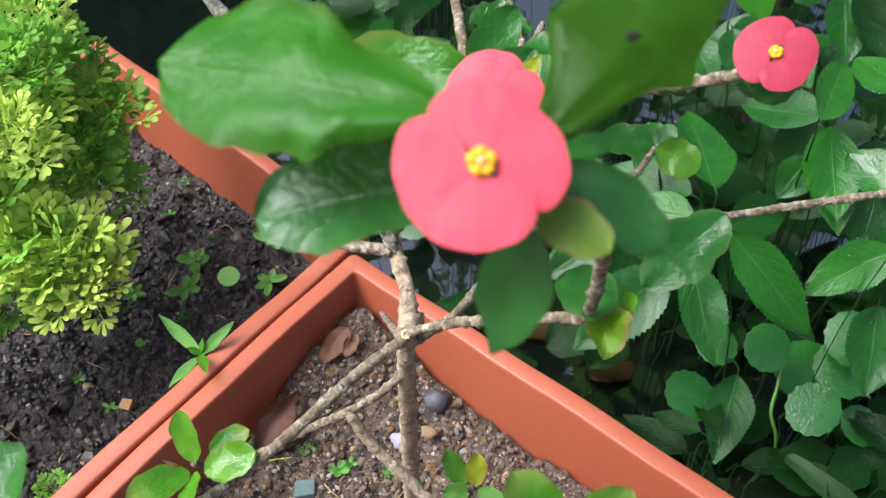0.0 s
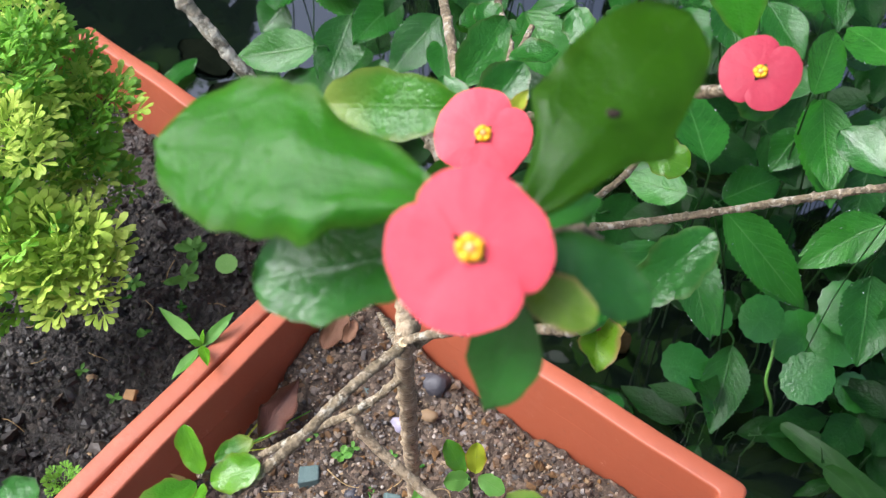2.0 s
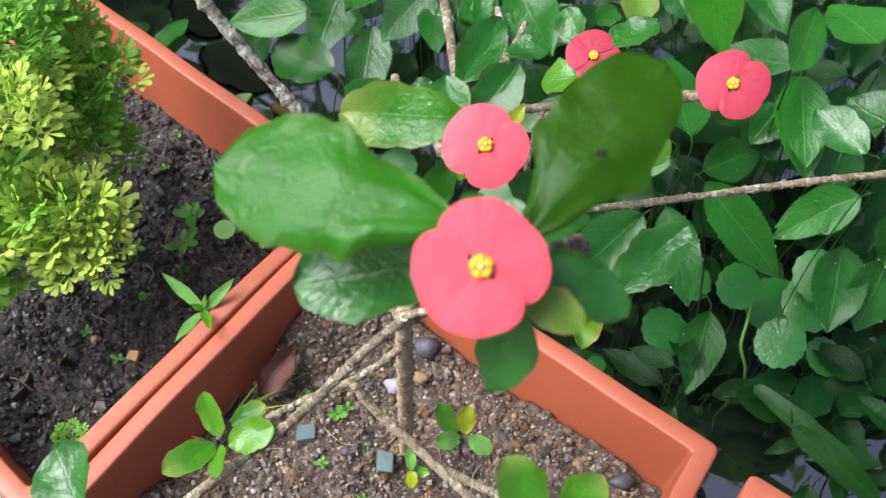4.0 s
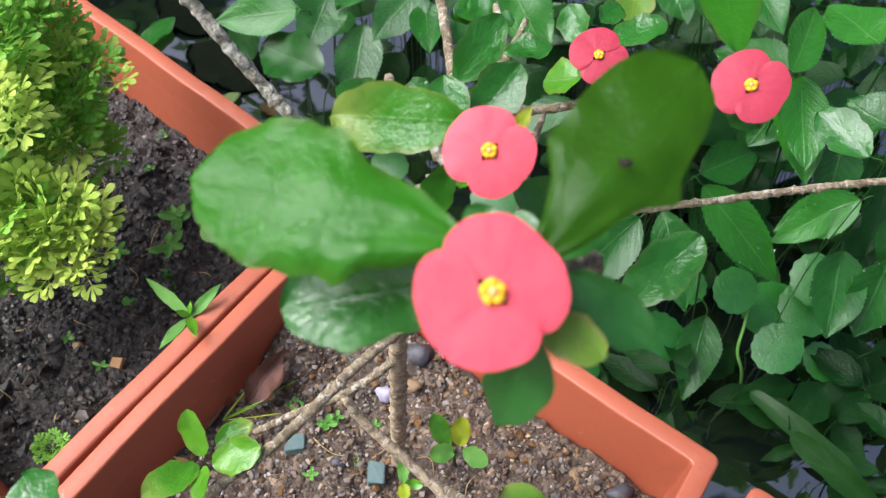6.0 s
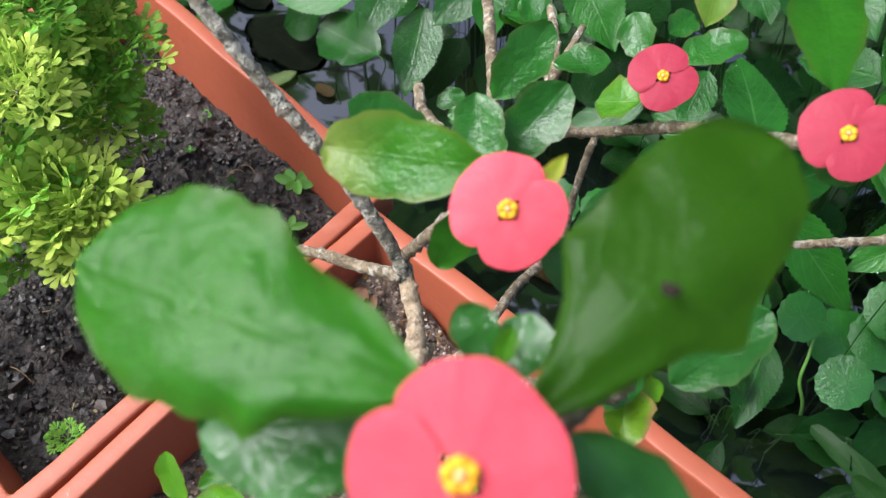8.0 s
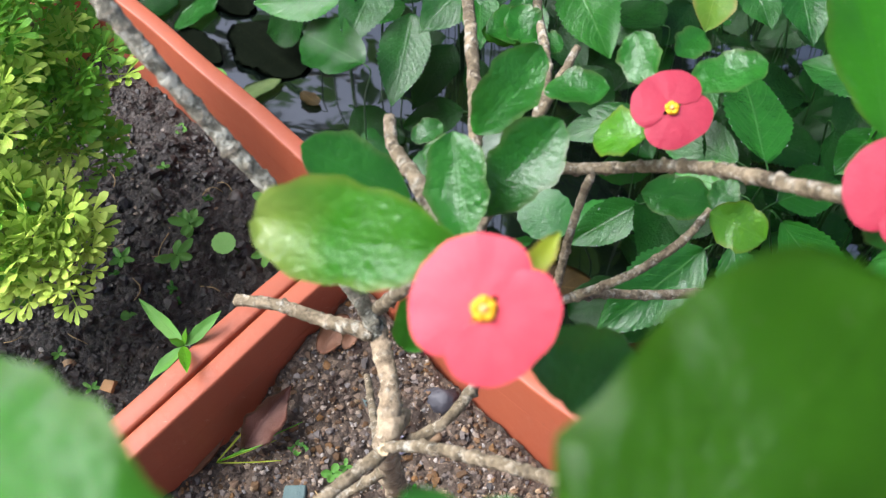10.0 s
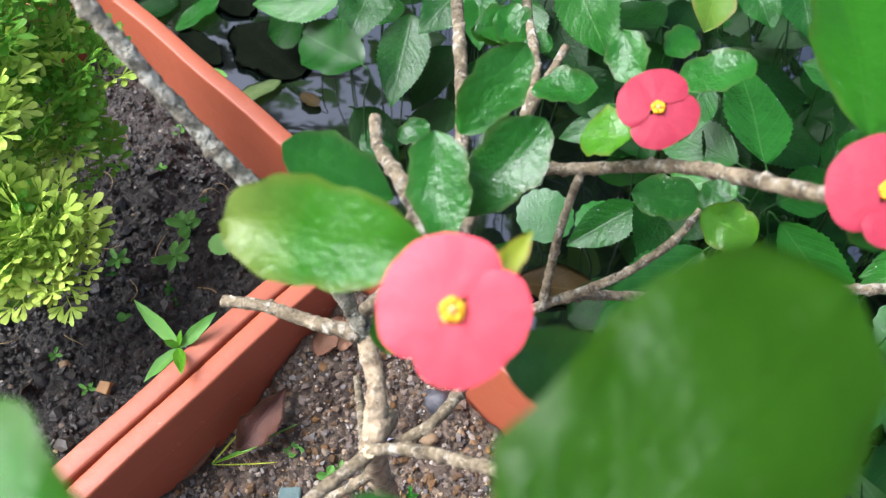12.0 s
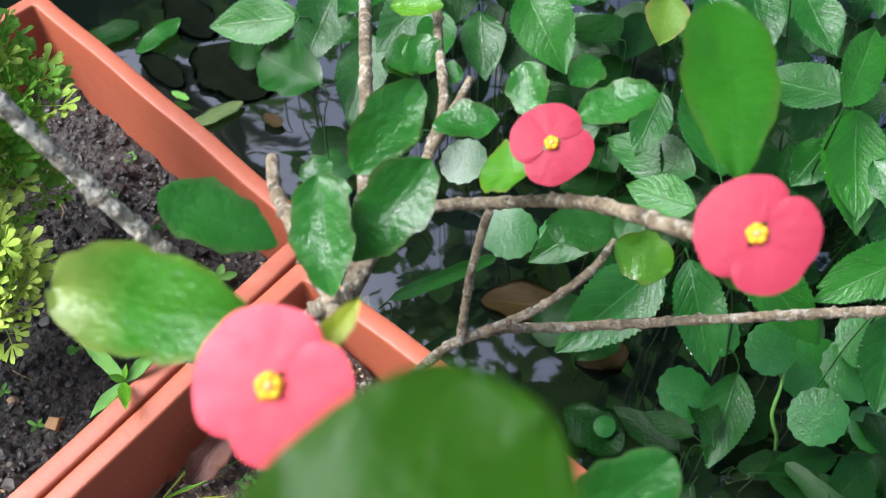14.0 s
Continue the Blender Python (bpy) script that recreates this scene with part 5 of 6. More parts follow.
round_leaf(plant, root, (0.1689, 0.4652, 0.0120), 0.0102, (0.12, -0.27, 0.9), 68)
root = (0.0248, 0.8111, -0.0100)
plant = water_plant("pennywort", root, "round-leaved pennywort beside the dark water")
round_leaf(plant, root, (0.0378, 0.7584, 0.0500), 0.0257, (-0.18, -0.43, 0.9), 91)
round_leaf(plant, root, (0.0837, 0.6526, 0.0600), 0.0282, (-0.06, -0.51, 0.9), 30)
round_leaf(plant, root, (0.1395, 0.6464, 0.0600), 0.0252, (0.06, -0.27, 0.9), 18)
round_leaf(plant, root, (-0.0355, 0.7383, 0.0300), 0.0221, (0.00, -0.35, 0.9), 17)
round_leaf(plant, root, (-0.1002, 0.7709, 0.0300), 0.0188, (0.12, -0.35, 0.9), 82)

# ---- undergrowth further back ----
rng = random.Random(41)
for k in range(26):
    x, y = rng.uniform(-0.05, 1.25), rng.uniform(0.62, 1.5)
    if x < 0.1 and y < 0.85:
        x += 0.25
    root = (x, y, -0.01)
    plant = water_plant("undergrowth_plant", root, "dense leafy undergrowth plant behind the pond's edge", "plant", "undergrowth behind the pond")
    for j in range(13):
        a, d = rng.uniform(0, 6.283), rng.uniform(0.02, 0.11)
        h = rng.uniform(0.06, 0.25)
        b = Vector((x + d * math.cos(a), y + d * math.sin(a), h))
        out = Vector((math.cos(a), math.sin(a), rng.uniform(-0.6, 0.1))).normalized()
        L = rng.uniform(0.055, 0.10)
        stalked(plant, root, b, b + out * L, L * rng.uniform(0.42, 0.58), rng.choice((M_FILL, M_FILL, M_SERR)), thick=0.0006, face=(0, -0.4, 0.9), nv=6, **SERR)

# low leaves that close the bank behind the planters' end
rng = random.Random(77)
for k in range(16):
    x = 0.16 + 0.05 * k + rng.uniform(-0.03, 0.03)
    y = 0.56 + rng.uniform(-0.10, 0.2)
    root = (x, y, -0.01)
    plant = water_plant("low_pond_plant", root, "low leafy plant in dark shallow water", "plant", "low plants in the shallows")
    for j in range(8):
        a, d = rng.uniform(0, 6.283), rng.uniform(0.01, 0.07)
        h = rng.uniform(0.01, 0.08)
        b = Vector((x + d * math.cos(a), y + d * math.sin(a), h))
        out = Vector((math.cos(a), math.sin(a), rng.uniform(-0.25, 0.1))).normalized()
        L = rng.uniform(0.035, 0.07)
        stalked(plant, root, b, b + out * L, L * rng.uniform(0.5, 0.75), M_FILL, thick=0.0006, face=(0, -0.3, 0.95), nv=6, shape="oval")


# low shade-coloured leaves over the water, added to darken it beside the shrub's planter
rng = random.Random(5)
for root in ((0.4056, 0.4435, -0.0100), (0.4748, 0.4824, -0.0100), (0.3684, 0.3759, -0.0100), (0.4419, 0.3861, -0.0100), (0.4539, 0.3335, -0.0100), (0.3767, 0.4330, -0.0100), (0.2483, 0.4198, -0.0100), (0.5655, 1.1044, -0.0100), (0.6084, 1.0070, -0.0100), (0.5345, 0.8545, -0.0100), (0.5665, 0.7800, -0.0100), (0.4058, 0.7856, -0.0100), (0.6944, 1.1583, -0.0100), (0.3889, 0.8934, -0.0100), (0.4353, 0.7170, -0.0100)):
    plant = water_plant("low_pond_plant", root, "low leafy plant in dark shallow water", "plant", "low plants in the shallows")
    for j in range(7):
        a, d = rng.uniform(0, 6.283), rng.uniform(0.005, 0.05)
        b = Vector((root[0] + d * math.cos(a), root[1] + d * math.sin(a), rng.uniform(0.006, 0.07)))
        out = Vector((math.cos(a), math.sin(a), rng.uniform(-0.25, 0.1))).normalized()
        L = rng.uniform(0.035, 0.075)
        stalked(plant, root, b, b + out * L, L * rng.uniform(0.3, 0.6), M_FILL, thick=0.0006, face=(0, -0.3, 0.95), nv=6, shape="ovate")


# ---- lacy yellow-green plant in the dark soil ----
def frond_bm(seed, reach):
    """A spray of finely cut foliage: side branches that end in leaflets cut into blunt fingers."""
    rng = random.Random(seed)
    verts, faces, uvs = [], [], []

    def stalk(p, q, n, w):
        d = (q - p).normalized()
        x = d.cross(n).normalized() * w
        o = len(verts)
        verts.extend((p - x, p + x, q + x * 0.7, q - x * 0.7))
        uvs.extend(((0.4, 0), (0.6, 0), (0.6, 0.4), (0.4, 0.4)))
        faces.append((o, o + 1, o + 2, o + 3))

    def finger(p, d, n, length, width):
        """One lobe: a narrow foot that widens to a blunt, sometimes notched tip, bent a little downwards."""
        x = d.cross(n).normalized()
        bend = rng.uniform(-0.05, 0.28)
        o = len(verts)
        outline = ((-0.10, 0.0), (-0.24, 0.35), (-0.50, 0.78), (-0.36, 0.97), (0.0, rng.choice((0.9, 1.04))), (0.36, 0.97), (0.50, 0.78), (0.24, 0.35), (0.10, 0.0))
        for a, b in outline:
            verts.append(p + x * (a * width) + d * (b * length) + n * (length * (0.10 * b - bend * b * b) + width * 0.5 * abs(a)))
            uvs.append((0.5 + 0.4 * a, 0.2 + 0.7 * b))
        faces.append((o, o + 1, o + 7, o + 8))
        faces.append((o + 1, o + 2, o + 6, o + 7))
        faces.append((o + 2, o + 3, o + 4, o + 5, o + 6))

    def hand(p, d, n, size, count):
        """A leaflet cut into separate fingers that fan out from one foot."""
        for k in range(count):
            f = k - 0.5 * (count - 1)
            t = Matrix.Rotation(radians(f * 34 + rng.uniform(-7, 7)), 3, n) @ d
            m = (n + Vector((rng.uniform(-.35, .35), rng.uniform(-.35, .35), rng.uniform(-.1, .1)))).normalized()
            t = (t - m * t.dot(m)).normalized()
            finger(p + t * size * 0.05, t, m, size * rng.uniform(0.85, 1.1) * (1 - 0.06 * abs(f)), size * rng.uniform(0.30, 0.42))

    d, n = Vector((0, 1, 0)), Vector((0, 0, 1))
    stalk(Vector((0, 0, 0)), d * reach * 0.72, n, 0.0006)
    hand(d * reach * 0.68, d, n, reach * 0.34, 4)
    for f, a, k in ((0.22, 62, 0.30), (0.30, -60, 0.30), (0.44, 52, 0.31), (0.52, -50, 0.31)):
        t = Matrix.Rotation(radians(a + rng.uniform(-9, 9)), 3, n) @ d
        t = (t + n * rng.uniform(-0.1, 0.35)).normalized()
        m = (n - t * n.dot(t)).normalized()
        p = d * reach * f
        stalk(p, p + t * reach * 0.16, m, 0.0004)
        hand(p + t * reach * 0.15, t, m, reach * k, rng.choice((3, 3, 4)))
    return verts, faces, uvs


def frond_mesh(seed, reach, mat):
    verts, faces, uvs = frond_bm(seed, reach)
    me = bpy.data.meshes.new("frond")
    me.from_pydata(verts, [], faces)
    lay = me.uv_layers.new(name="UVMap")
    for lp in me.loops:
        lay.data[lp.index].uv = uvs[lp.vertex_index]
    me.materials.append(mat)
    me.polygons.foreach_set("use_smooth", [True] * len(me.polygons))
    return me


GREEN_FRONDS = [frond_mesh(100 + k, 0.045, M_FERN) for k in range(5)]
YELLOW_FRONDS = [frond_mesh(200 + k, 0.045, M_FERN_Y) for k in range(4)]


def lacy_cushion(plant, centre, radius, count, yellow, seed, root):
    """A rounded tuft of fronds on one twig."""
    rng = random.Random(seed)
    c = Vector(centre)
    r = Vector(root)
    stem(plant, [r, r.lerp(c, 0.5) + Vector((0, 0, 0.012)), c], 0.0022, 0.0012, M_BARK, 0.1, seg=7)
    count = round(count * (1.05 if yellow > 0.38 else 1.5))
    for k in range(count):
        f = (k + 0.5) / count
        el = math.asin(1 - 1.25 * f)
        a = k * 2.39996 + rng.uniform(-0.3, 0.3)
        d = Vector((math.cos(el) * math.cos(a), math.cos(el) * math.sin(a), math.sin(el)))
        n = (Vector((0, -0.25, 1.0)) + d * 0.6)
        n = (n - d * n.dot(d)).normalized()
        x = d.cross(n)
        s = radius / 0.045 * rng.uniform(0.78, 1.02)
        m = Matrix((x, d, n)).transposed().to_4x4()
        ob = new("frond", rng.choice(YELLOW_FRONDS if rng.random() < yellow else GREEN_FRONDS))
        ob.parent = plant
        ob.matrix_basis = Matrix.Translation(c - ORIGIN[plant] + d * radius * rng.uniform(0.05, 0.3)) @ m @ Matrix.Scale(s, 4)


fern = thing("lacy_foliage_plant", (-0.3626, 0.5643, 0.2220), "bushy plant with finely cut yellow-green leaves", "plant")
FERN_ROOT = (-0.3605, 0.5572, 0.2220)
lacy_cushion(fern, (-0.2858, 0.5256, 0.4175), .042, 22, .5, 1, FERN_ROOT)
lacy_cushion(fern, (-0.2719, 0.5200, 0.3860), .040, 14, .35, 2, FERN_ROOT)
lacy_cushion(fern, (-0.2863, 0.4874, 0.4105), .045, 14, .35, 3, FERN_ROOT)
lacy_cushion(fern, (-0.2445, 0.5011, 0.3626), .040, 14, .32, 4, FERN_ROOT)
lacy_cushion(fern, (-0.2726, 0.4280, 0.3982), .042, 22, 1.0, 5, FERN_ROOT)
lacy_cushion(fern, (-0.2652, 0.4735, 0.3449), .044, 15, .2, 6, FERN_ROOT)
lacy_cushion(fern, (-0.2474, 0.4675, 0.3197), .037, 12, .25, 7, FERN_ROOT)
lacy_cushion(fern, (-0.2474, 0.3924, 0.3335), .044, 25, .95, 8, FERN_ROOT)
lacy_cushion(fern, (-0.2765, 0.3881, 0.3364), .046, 22, .6, 9, FERN_ROOT)
lacy_cushion(fern, (-0.2914, 0.3893, 0.2975), .042, 20, .4, 10, FERN_ROOT)
lacy_cushion(fern, (-0.2329, 0.3810, 0.3235), .036, 18, .9, 16, FERN_ROOT)
lacy_cushion(fern, (-0.3124, 0.4189, 0.3636), .055, 22, .4, 11, FERN_ROOT)
lacy_cushion(fern, (-0.3238, 0.4824, 0.4061), .050, 20, .4, 12, FERN_ROOT)
lacy_cushion(fern, (-0.3227, 0.3842, 0.3196), .055, 20, .4, 13, FERN_ROOT)
lacy_cushion(fern, (-0.2870, 0.5041, 0.3586), .045, 11, .0, 15, FERN_ROOT)

# ---- weeds and litter ----
def rosette(name, at, label, leaves, length, width, mat, shape="oval", rise=0.6, seed=0):
    rng = random.Random(seed)
    plant = thing(name, at, label, "weed", "weeds in the soil")
    r = Vector(at)
    top = r + Vector((0, 0, length * rise))
    stem(plant, [r - Vector((0, 0, 0.006)), r.lerp(top, 0.5), top], length * 0.05, length * 0.035, M_STALK, 0.0, seg=6, per=3)
    for k in range(leaves):
        a = k * 6.283 / leaves + rng.uniform(-0.4, 0.4)
        d = Vector((math.cos(a), math.sin(a), rng.uniform(0.0, 0.45))).normalized()
        b = r.lerp(top, rng.uniform(0.6, 1.0))
        leaf(plant, b, b + d * length * rng.uniform(0.75, 1.1), width, mat, shape=shape, thick=0.0004)
    return plant


rosette("weed_seedling", (-0.2011, 0.4543, 0.2250), "small green weed seedling in dark soil", 6, .017, .0065, M_WEED, seed=1)
rosette("weed_seedling", (-0.1995, 0.4855, 0.2250), "small lobed green weed in dark soil", 6, .015, .007, M_WEED, seed=2)
rosette("weed_seedling", (-0.2425, 0.4525, 0.2250), "tiny green seedling in dark soil", 5, .012, .0045, M_WEED, seed=3)
rosette("weed_seedling", (-0.1398, 0.5110, 0.2250), "green weed beside the planter wall", 6, .018, .008, M_WEED, seed=4)
rosette("weed_seedling", (-0.1370, 0.4644, 0.2250), "green weed beside the planter wall", 5, .014, .006, M_WEED, seed=5)
rosette("weed_seedling", (-0.2236, 0.4039, 0.2250), "tiny round-leaved seedling in dark soil", 2, .007, .007, M_WEED, seed=6)
rosette("weed_seedling", (-0.2314, 0.5862, 0.2250), "tiny green seedling in dark soil", 4, .008, .005, M_WEED, seed=7)
rosette("weed_seedling", (-0.0683, 0.2966, 0.2300), "tiny grey-green seedling in gritty soil", 4, .008, .005, M_WEED, seed=8)
rosette("weed_seedling", (-0.0924, 0.3121, 0.2300), "tiny grey-green seedling in gritty soil", 4, .007, .005, M_WEED, seed=9)
rosette("weed_seedling", (-0.0521, 0.2696, 0.2300), "tiny grey-green seedling in gritty soil", 4, .008, .005, M_WEED, seed=10)
weed = thing("pennywort_seedling", (-0.1748, 0.4739, 0.2150), "single round pennywort leaf above dark soil", "weed", "weeds in the soil")
round_leaf(weed, (-0.1748, 0.4739, 0.2150), (-0.1700, 0.4674, 0.2350), 0.0085, (0, -0.4, 0.9), 5, M_WEED)
weed = thing("grass_weed", (-0.1756, 0.3750, 0.2220), "grassy weed with pointed leaves by the rim", "weed", "weeds in the soil")
stem(weed, [(-0.1770, 0.3748, 0.2150), (-0.1640, 0.3560, 0.2600), (-0.1580, 0.3480, 0.2920)], 0.0012, 0.001, M_STALK, 0.0, seg=6)
leaf(weed, (-0.1580, 0.3480, 0.2920), (-0.1880, 0.3707, 0.3050), 0.0085, M_WEED, shape="ovate", face=(0.1, -0.5, 0.9))
leaf(weed, (-0.1570, 0.3470, 0.2920), (-0.1368, 0.3643, 0.3050), 0.0078, M_WEED, shape="ovate")
leaf(weed, (-0.1568, 0.3448, 0.2950), (-0.1470, 0.3230, 0.3060), 0.0072, M_LIME, shape="ovate", face=(0.3, -0.3, 0.9))
leaf(weed, (-0.1606, 0.3501, 0.2850), (-0.1781, 0.3300, 0.2800), 0.0085, M_WEED, shape="ovate", face=(-0.3, -0.3, 0.9))
leaf(weed, (-0.1575, 0.3475, 0.2925), (-0.1560, 0.3540, 0.3010), 0.0045, M_LIME, shape="ovate")
leaf(weed, (-0.1575, 0.3475, 0.2925), (-0.1650, 0.3470, 0.2990), 0.0045, M_LIME, shape="ovate")
feathery = thing("feathery_weed", (-0.2500, 0.2804, 0.2250), "feathery green weed by the planter wall", "weed", "weeds in the soil")
stem(feathery, [(-0.2546, 0.2855, 0.2150), (-0.2491, 0.2809, 0.2280), (-0.2452, 0.2786, 0.2380)], 0.001, 0.0008, M_STALK, 0.0, seg=6)
for k in range(7):
    ob = new("frond", GREEN_FRONDS[k % 5])
    ob.parent = feathery
    ob.matrix_basis = pose(0, 0, 0.010, 0, 0, k * 51) @ pose(0, 0, 0, 24 + 7 * (k % 3)) @ Matrix.Scale(0.33, 4)
grass = thing("grass_tuft", (-0.1393, 0.2981, 0.2380), "thin yellow-green grass blades in gritty soil", "weed", "weeds in the soil")
GB = Vector((-0.1393, 0.2981, 0.2380))
for dx, dy, dz, w, mat in ((0.050, 0.022, 0.016, 0.0010, M_LIME), (0.036, 0.010, 0.012, 0.0009, M_YELLOW), (0.040, -0.004, 0.014, 0.0009, M_YELLOW), (0.022, 0.026, 0.012, 0.0013, M_YELLOW), (0.028, 0.004, 0.02, 0.0012, M_LIME)):
    leaf(grass, GB, GB + Vector((dx, dy, dz)), w, mat, shape="strap", droop=0.2)


def dry_leaf(base, tip, width, label, tilt=(0.1, -0.5, 0.85), mat=None, **form):
    COUNT[0] += 1
    bm = blade(base, tip, width, seed=COUNT[0], face=tilt, **form)
    solo("dry_leaf", bm, mat or M_DEAD, base, label, "dry leaf", "dry leaves on the soil")


dry_leaf((-0.1225, 0.3045, 0.2470), (-0.0960, 0.3375, 0.2640), 0.021, "curled reddish brown dry leaf on soil", shape="ovate", fold=0.42, wave=0.16, droop=0.22, scallop=0.12, mat=M_DEAD_RED, tilt=(0.25, -0.55, 0.8))
dry_leaf((-0.0832, 0.3637, 0.2620), (-0.0660, 0.3854, 0.2740), 0.017, "curled pale brown dry leaf in a corner", shape="oval", fold=0.2, wave=0.12)
dry_leaf((-0.0673, 0.3660, 0.2640), (-0.0596, 0.3804, 0.2720), 0.010, "small pale brown dry leaf in a corner", shape="oval", fold=0.2, wave=0.15)
dry_leaf((-0.1572, 0.2880, 0.2370), (-0.1352, 0.3220, 0.2450), 0.014, "crumpled brown dry leaf along the wall", shape="ovate", fold=0.3, wave=0.12)


def chip(at, size, mat, label, seed, flat=0.55):
    """A broken, angular piece of stone."""
    rng = random.Random(seed)
    bm = bmesh.new()
    bmesh.ops.create_cube(bm, size=2 * size)
    for v in bm.verts:
        v.co = Vector((v.co.x * rng.uniform(0.7, 1.15), v.co.y * rng.uniform(0.6, 1.0), v.co.z * flat * rng.uniform(0.7, 1.1)))
    bmesh.ops.bevel(bm, geom=bm.edges[:], offset=size * 0.09, segments=1, affect="EDGES")
    bmesh.ops.transform(bm, matrix=Matrix.Translation(at) @ pose(0, 0, 0, rng.uniform(-15, 15), rng.uniform(-15, 15), rng.uniform(0, 90)), verts=bm.verts)
    solo("stone", bm, mat, at, label, "stone", "stones on the soil", smooth=False)


def pebble(at, size, mat, label, flat=0.7, seed=0, name="stone"):
    solo(name, lump(at, size, seed, flat), mat, at, label, "stone", "stones on the soil")


chip((-0.0890, 0.2784, 0.2380), 0.0075, M_BLUE, "blue-grey angular stone on gritty soil", 1)
chip((-0.0335, 0.2570, 0.2380), 0.0080, M_BLUE, "dark teal stone half sunk in gritty soil", 21)
pebble((-0.0048, 0.3474, 0.2370), 0.0115, M_BLACK, "black stone beside the planter wall", 0.8, 2)
chip((-0.2231, 0.3513, 0.2280), 0.0047, M_ORANGE, "orange brick chip on dark soil", 3)
pebble((-0.0284, 0.3162, 0.2370), 0.0075, M_PALE, "pale lilac pebble at the stem's foot", 0.8, 4)
pebble((-0.0091, 0.3228, 0.2370), 0.0048, M_BROWN, "brown pebble on gritty soil", 0.7, 5)
pebble((-0.0498, 0.3485, 0.2370), 0.009, M_BLUE, "grey stone on gritty soil", 0.6, 6)
pebble((-0.0588, 0.2663, 0.2370), 0.007, M_BLACK, "dark grey stone on gritty soil", 0.6, 7)
pebble((0.0969, 0.2516, 0.2370), 0.006, M_BROWN, "pale brown pebble on gritty soil", 0.7, 8)
pebble((0.1253, 0.2398, 0.2370), 0.008, M_BLACK, "dark stone beside the planter wall", 0.7, 9)
pebble((-0.2561, 0.3683, 0.2260), 0.0035, M_GRIT, "small pale pebble on dark soil", 0.7, 10)
pebble((-0.1710, 0.5165, 0.2270), 0.009, M_CLOD, "dark clod of soil by the wall", 0.5, 12, "clod")

# tiny seedlings and dry straw on the soil
rng = random.Random(19)
for name, corners, z0, count in (("L", POT_L, SOIL_L, 12), ("R", POT_R, SOIL_R, 10)):
    seed = {"L": 3, "R": 11}[name]
    for k in range(count):
        p = inside(corners, rng.uniform(0.25, 0.88), rng.uniform(0.12, 0.8))
        p.z = soil_height(p.x, p.y, seed, z0)
        rosette("weed_seedling", p, "tiny pale green seedling on bare soil", 4, rng.uniform(0.004, 0.0075), 0.0028, rng.choice((M_WEED, M_SERR2)), seed=60 + k)
    for k in range(26):
        p = inside(corners, rng.uniform(0.15, 0.9), rng.uniform(0.12, 0.88))
        a, L = rng.uniform(0, 6.283), rng.uniform(0.008, 0.026)
        d = Vector((math.cos(a), math.sin(a), 0)) * L
        e = Vector((-d.y, d.x, 0)) * rng.uniform(-0.25, 0.25)
        pts = []
        for f in (0, 0.35, 0.7, 1.0):
            q = p + d * f + e * math.sin(math.pi * f)
            q.z = soil_height(q.x, q.y, seed, z0) + 0.0016 + 0.002 * math.sin(math.pi * f)
            pts.append(q)
        solo("dry_straw", tube(pts, 0.0004, 0.0003, seg=5, per=3), rng.choice((M_STRAW, M_STRAW, M_CLOD)), pts[0], "thin dry straw lying on the soil", "straw", "bits of straw on the soil")

# dew on the toothed leaves
proto = bmesh.new()
bmesh.ops.create_icosphere(proto, subdivisions=1, radius=1.0)
pv, pf = [v.co.copy() for v in proto.verts], [[v.index for v in f.verts] for f in proto.faces]
proto.free()
verts, faces = [], []
for at, size in DEW:
    o = len(verts)
    verts += [at + v * size for v in pv]
    faces += [[i + o for i in f] for f in pf]
me = bpy.data.meshes.new("dew_drops")
me.from_pydata(verts, [], faces)
me.materials.append(M_DROP)
me.polygons.foreach_set("use_smooth", [True] * len(me.polygons))
tagged(new("dew_drops", me), "clear dew drops on the toothed leaves", "dew", kind="stuff")

# leaves on the water, and black leaf shapes that paint in dark reflections
def floating(base, tip, width, seed, label, mat):
    solo("floating_leaf", blade(base, tip, width, seed=seed, shape="oval", face=(0, 0, 1), droop=0.0, fold=0.03, wave=0.02, nu=30, scallop=0.08), mat, base, label, "leaf", "leaves in the pond")


floating((-0.3090, 1.0020, 0.0040), (-0.2080, 0.9090, 0.0040), 0.088, 21, "large black leaf shape, like a reflection on the pond", M_REFLECTED)
floating((-0.3790, 0.9920, 0.0040), (-0.3150, 0.9240, 0.0040), 0.036, 22, "narrow black leaf shape, like a reflection on the pond", M_REFLECTED)
floating((-0.3720, 1.1100, 0.0040), (-0.2960, 1.0220, 0.0040), 0.060, 26, "black leaf shape, like a reflection on the pond", M_REFLECTED)
floating((-0.4700, 0.9950, 0.0050), (-0.3960, 1.0480, 0.0050), 0.050, 27, "dark green leaf lying on the pond", M_FILL)
floating((-0.3830, 0.9800, 0.0080), (-0.3440, 1.0560, 0.0080), 0.034, 28, "dark green leaf lying on the pond", M_SERR)
floating((-0.2900, 0.8500, 0.0060), (-0.2320, 0.8960, 0.0060), 0.026, 29, "pale yellow-green leaf lying on the pond", M_POND_PALE)
floating((-0.2040, 0.8750, 0.0060), (-0.1800, 0.8540, 0.0060), 0.020, 30, "brown leaf lying on the pond", M_SUNK)
floating((-0.3230, 0.9110, 0.0080), (-0.2990, 0.8960, 0.0080), 0.011, 31, "small lime green leaf on the pond", M_WEED)
floating((-0.1356, 0.8327, 0.0030), (-0.0728, 0.7971, 0.0030), 0.045, 23, "dark green leaf lying on the pond", M_FILL)
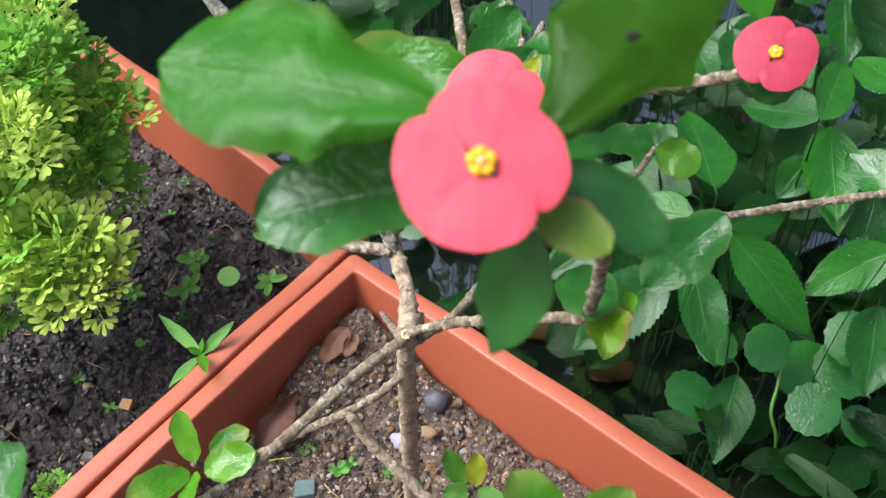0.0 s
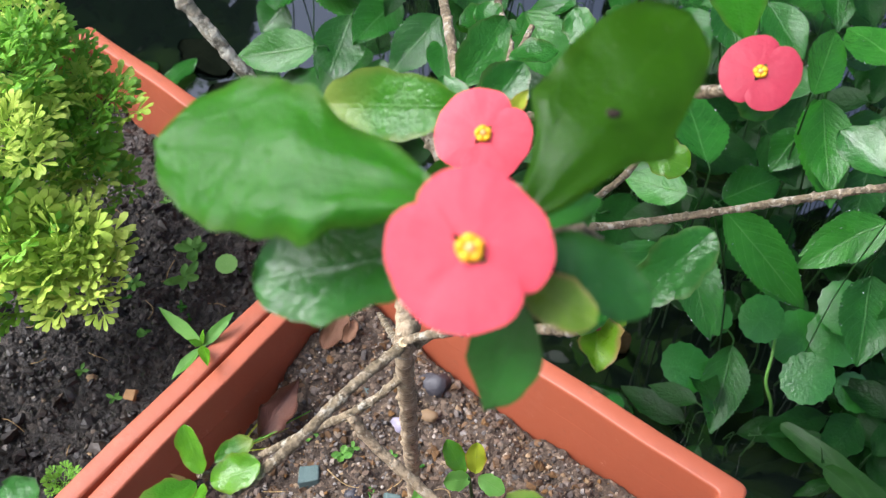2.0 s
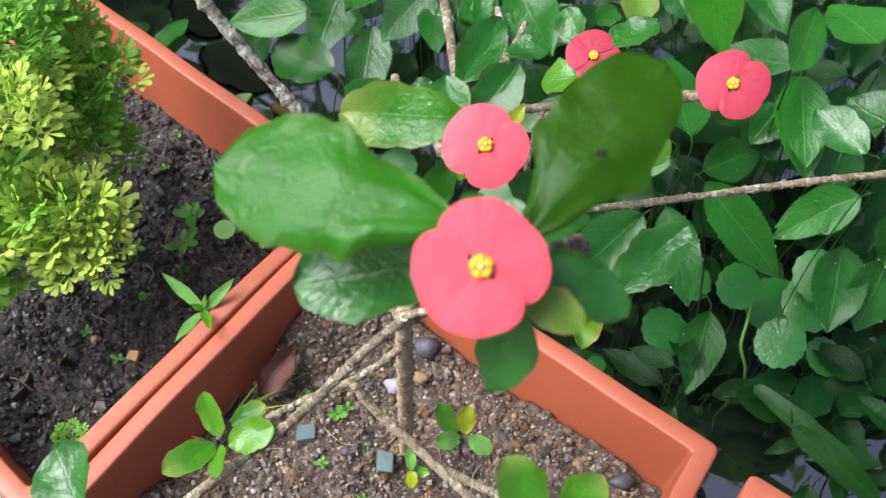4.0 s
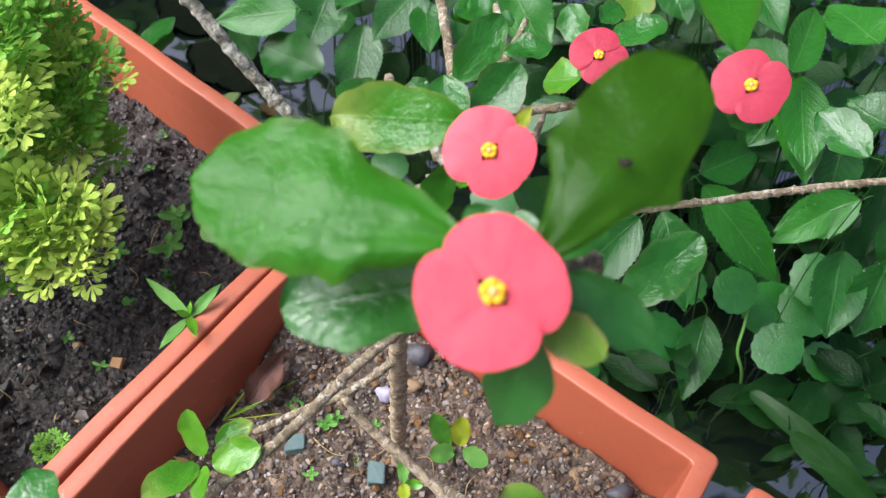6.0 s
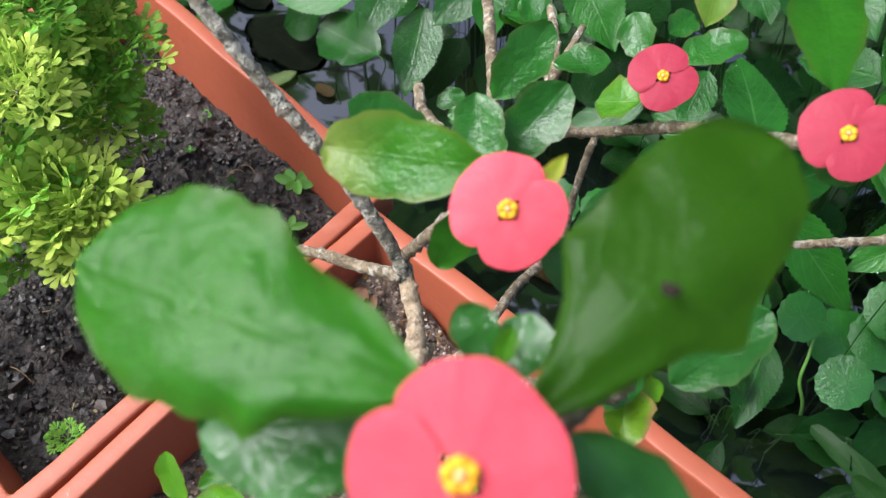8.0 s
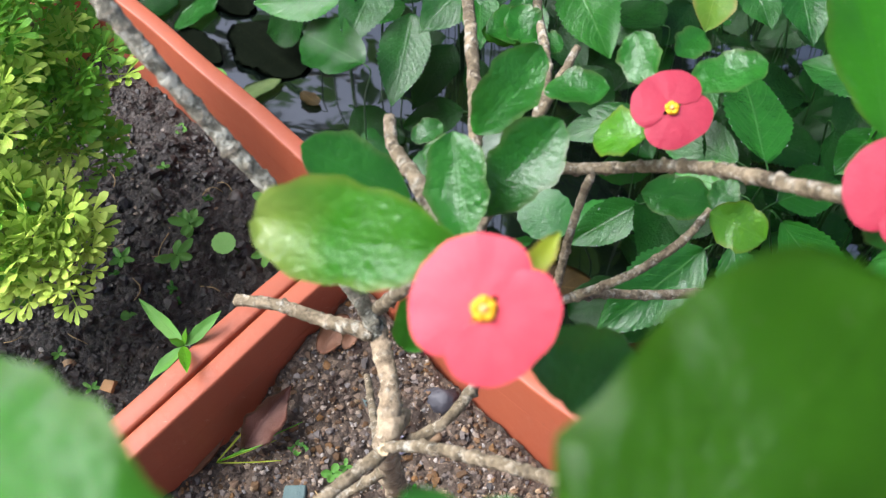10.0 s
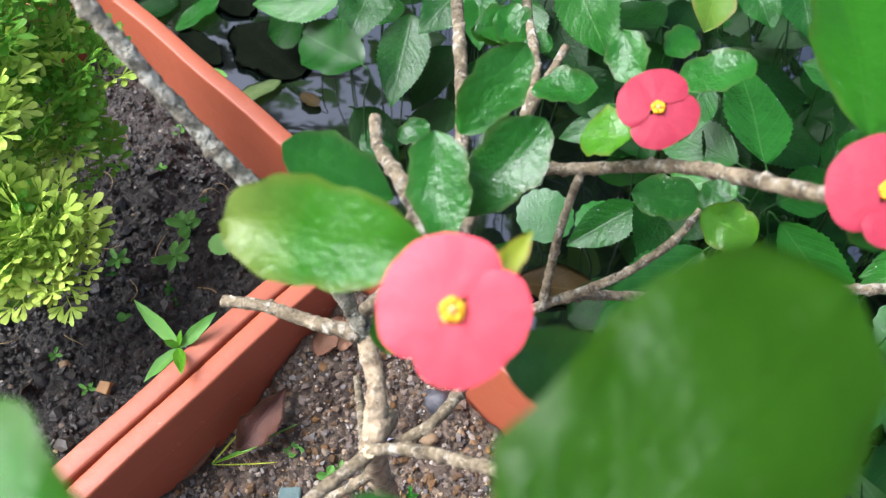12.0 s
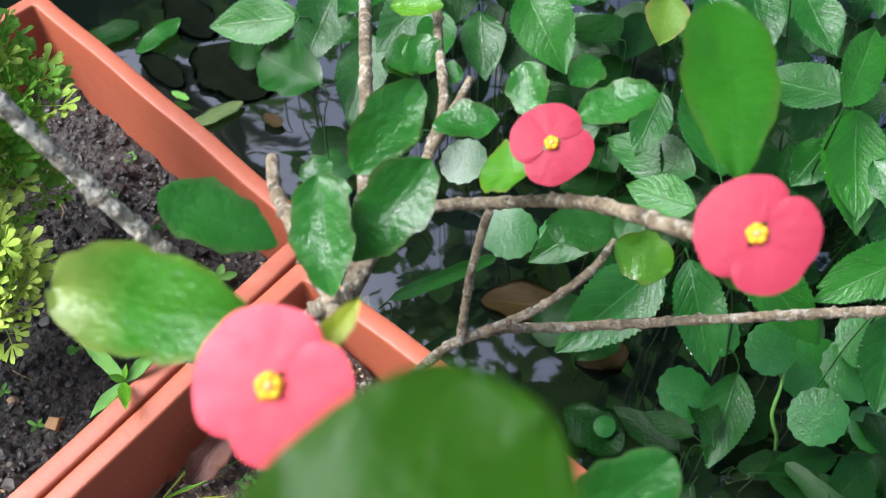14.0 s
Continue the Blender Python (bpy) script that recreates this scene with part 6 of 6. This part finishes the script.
floating((0.1356, 0.4893, 0.0030), (0.1836, 0.4449, 0.0030), 0.05, 25, "dark green leaf lying on the pond", M_FILL)

# sunken brown leaves in the pond
COUNT[0] += 1
solo("sunken_leaf", blade((0.0569, 0.6088, 0.0040), (0.1426, 0.6034, 0.0040), 0.05, seed=9, shape="oval", face=(0, 0, 1)), M_SUNK, (0.0569, 0.6088, 0.0040), "brown leaf lying in dark water", "leaf", "leaves in the pond")
solo("sunken_leaf", blade((0.1494, 0.5376, 0.0040), (0.2004, 0.5577, 0.0040), 0.045, seed=10, shape="oval", face=(0, 0, 1)), M_SUNK, (0.1494, 0.5376, 0.0040), "brown leaf lying in dark water", "leaf", "leaves in the pond")


# ---- unseen trees beyond the pond, added to darken its reflections ----
def tree(at, height, spread, seed, count):
    rng = random.Random(seed)
    top = thing("tree", at, "unseen leafy tree added to be mirrored in the pond", "tree")
    a = Vector(at)
    crown = a + Vector((0, 0, height * 0.68))
    part("trunk", tube([a - Vector((0, 0, 0.1)), a + Vector((0.04, 0.02, height * 0.25)), a + Vector((-0.05, 0, height * 0.5)), crown], 0.11, 0.05, seg=10), M_BARK, top)
    ends = []
    for k in range(11):
        d = Vector((rng.uniform(-1, 1), rng.uniform(-1, 1), rng.uniform(-0.15, 0.8))).normalized()
        e = crown + Vector((d.x * spread, d.y * spread, d.z * height * 0.3)) * rng.uniform(0.6, 0.95)
        s = a.lerp(crown, rng.uniform(0.6, 0.95))
        part("limb", tube([s, s.lerp(e, 0.5) + Vector((0, 0, 0.1)), e], 0.035, 0.012, seg=7), M_BARK, top)
        ends.append((s, e))
    verts, faces, uvs = [], [], []
    for k in range(count):
        s, e = rng.choice(ends)
        p = s.lerp(e, rng.uniform(0.35, 1.1)) + Vector((rng.gauss(0, 1), rng.gauss(0, 1), rng.gauss(0, 0.8))) * spread * 0.13
        L = rng.uniform(0.14, 0.28)
        y = Vector((rng.uniform(-1, 1), rng.uniform(-1, 1), rng.uniform(-0.9, 0.3))).normalized()
        x = y.cross(Vector((rng.uniform(-0.4, 0.4), rng.uniform(-0.4, 0.4), 1))).normalized() * L * 0.25
        o = len(verts)
        verts += [p, p + y * L * 0.4 + x, p + y * L, p + y * L * 0.4 - x]
        faces += [(o, o + 1, o + 2), (o, o + 2, o + 3)]
    me = bpy.data.meshes.new("crown")
    me.from_pydata([v - a for v in verts], [], faces)
    me.materials.append(M_FILL)
    ob = new("crown", me)
    ob.parent = top


tree((-1.3, 3.2, -0.3), 4.4, 1.4, 3, 120)
tree((1.35, 3.3, -0.3), 5.6, 1.8, 8, 4600)
# low crowns placed only to block the bright sky mirrored in the water
tree((-1.35, 3.2, -0.3), 1.9, 1.0, 12, 4000)
tree((-0.35, 3.5, -0.3), 1.75, 0.75, 21, 2600)
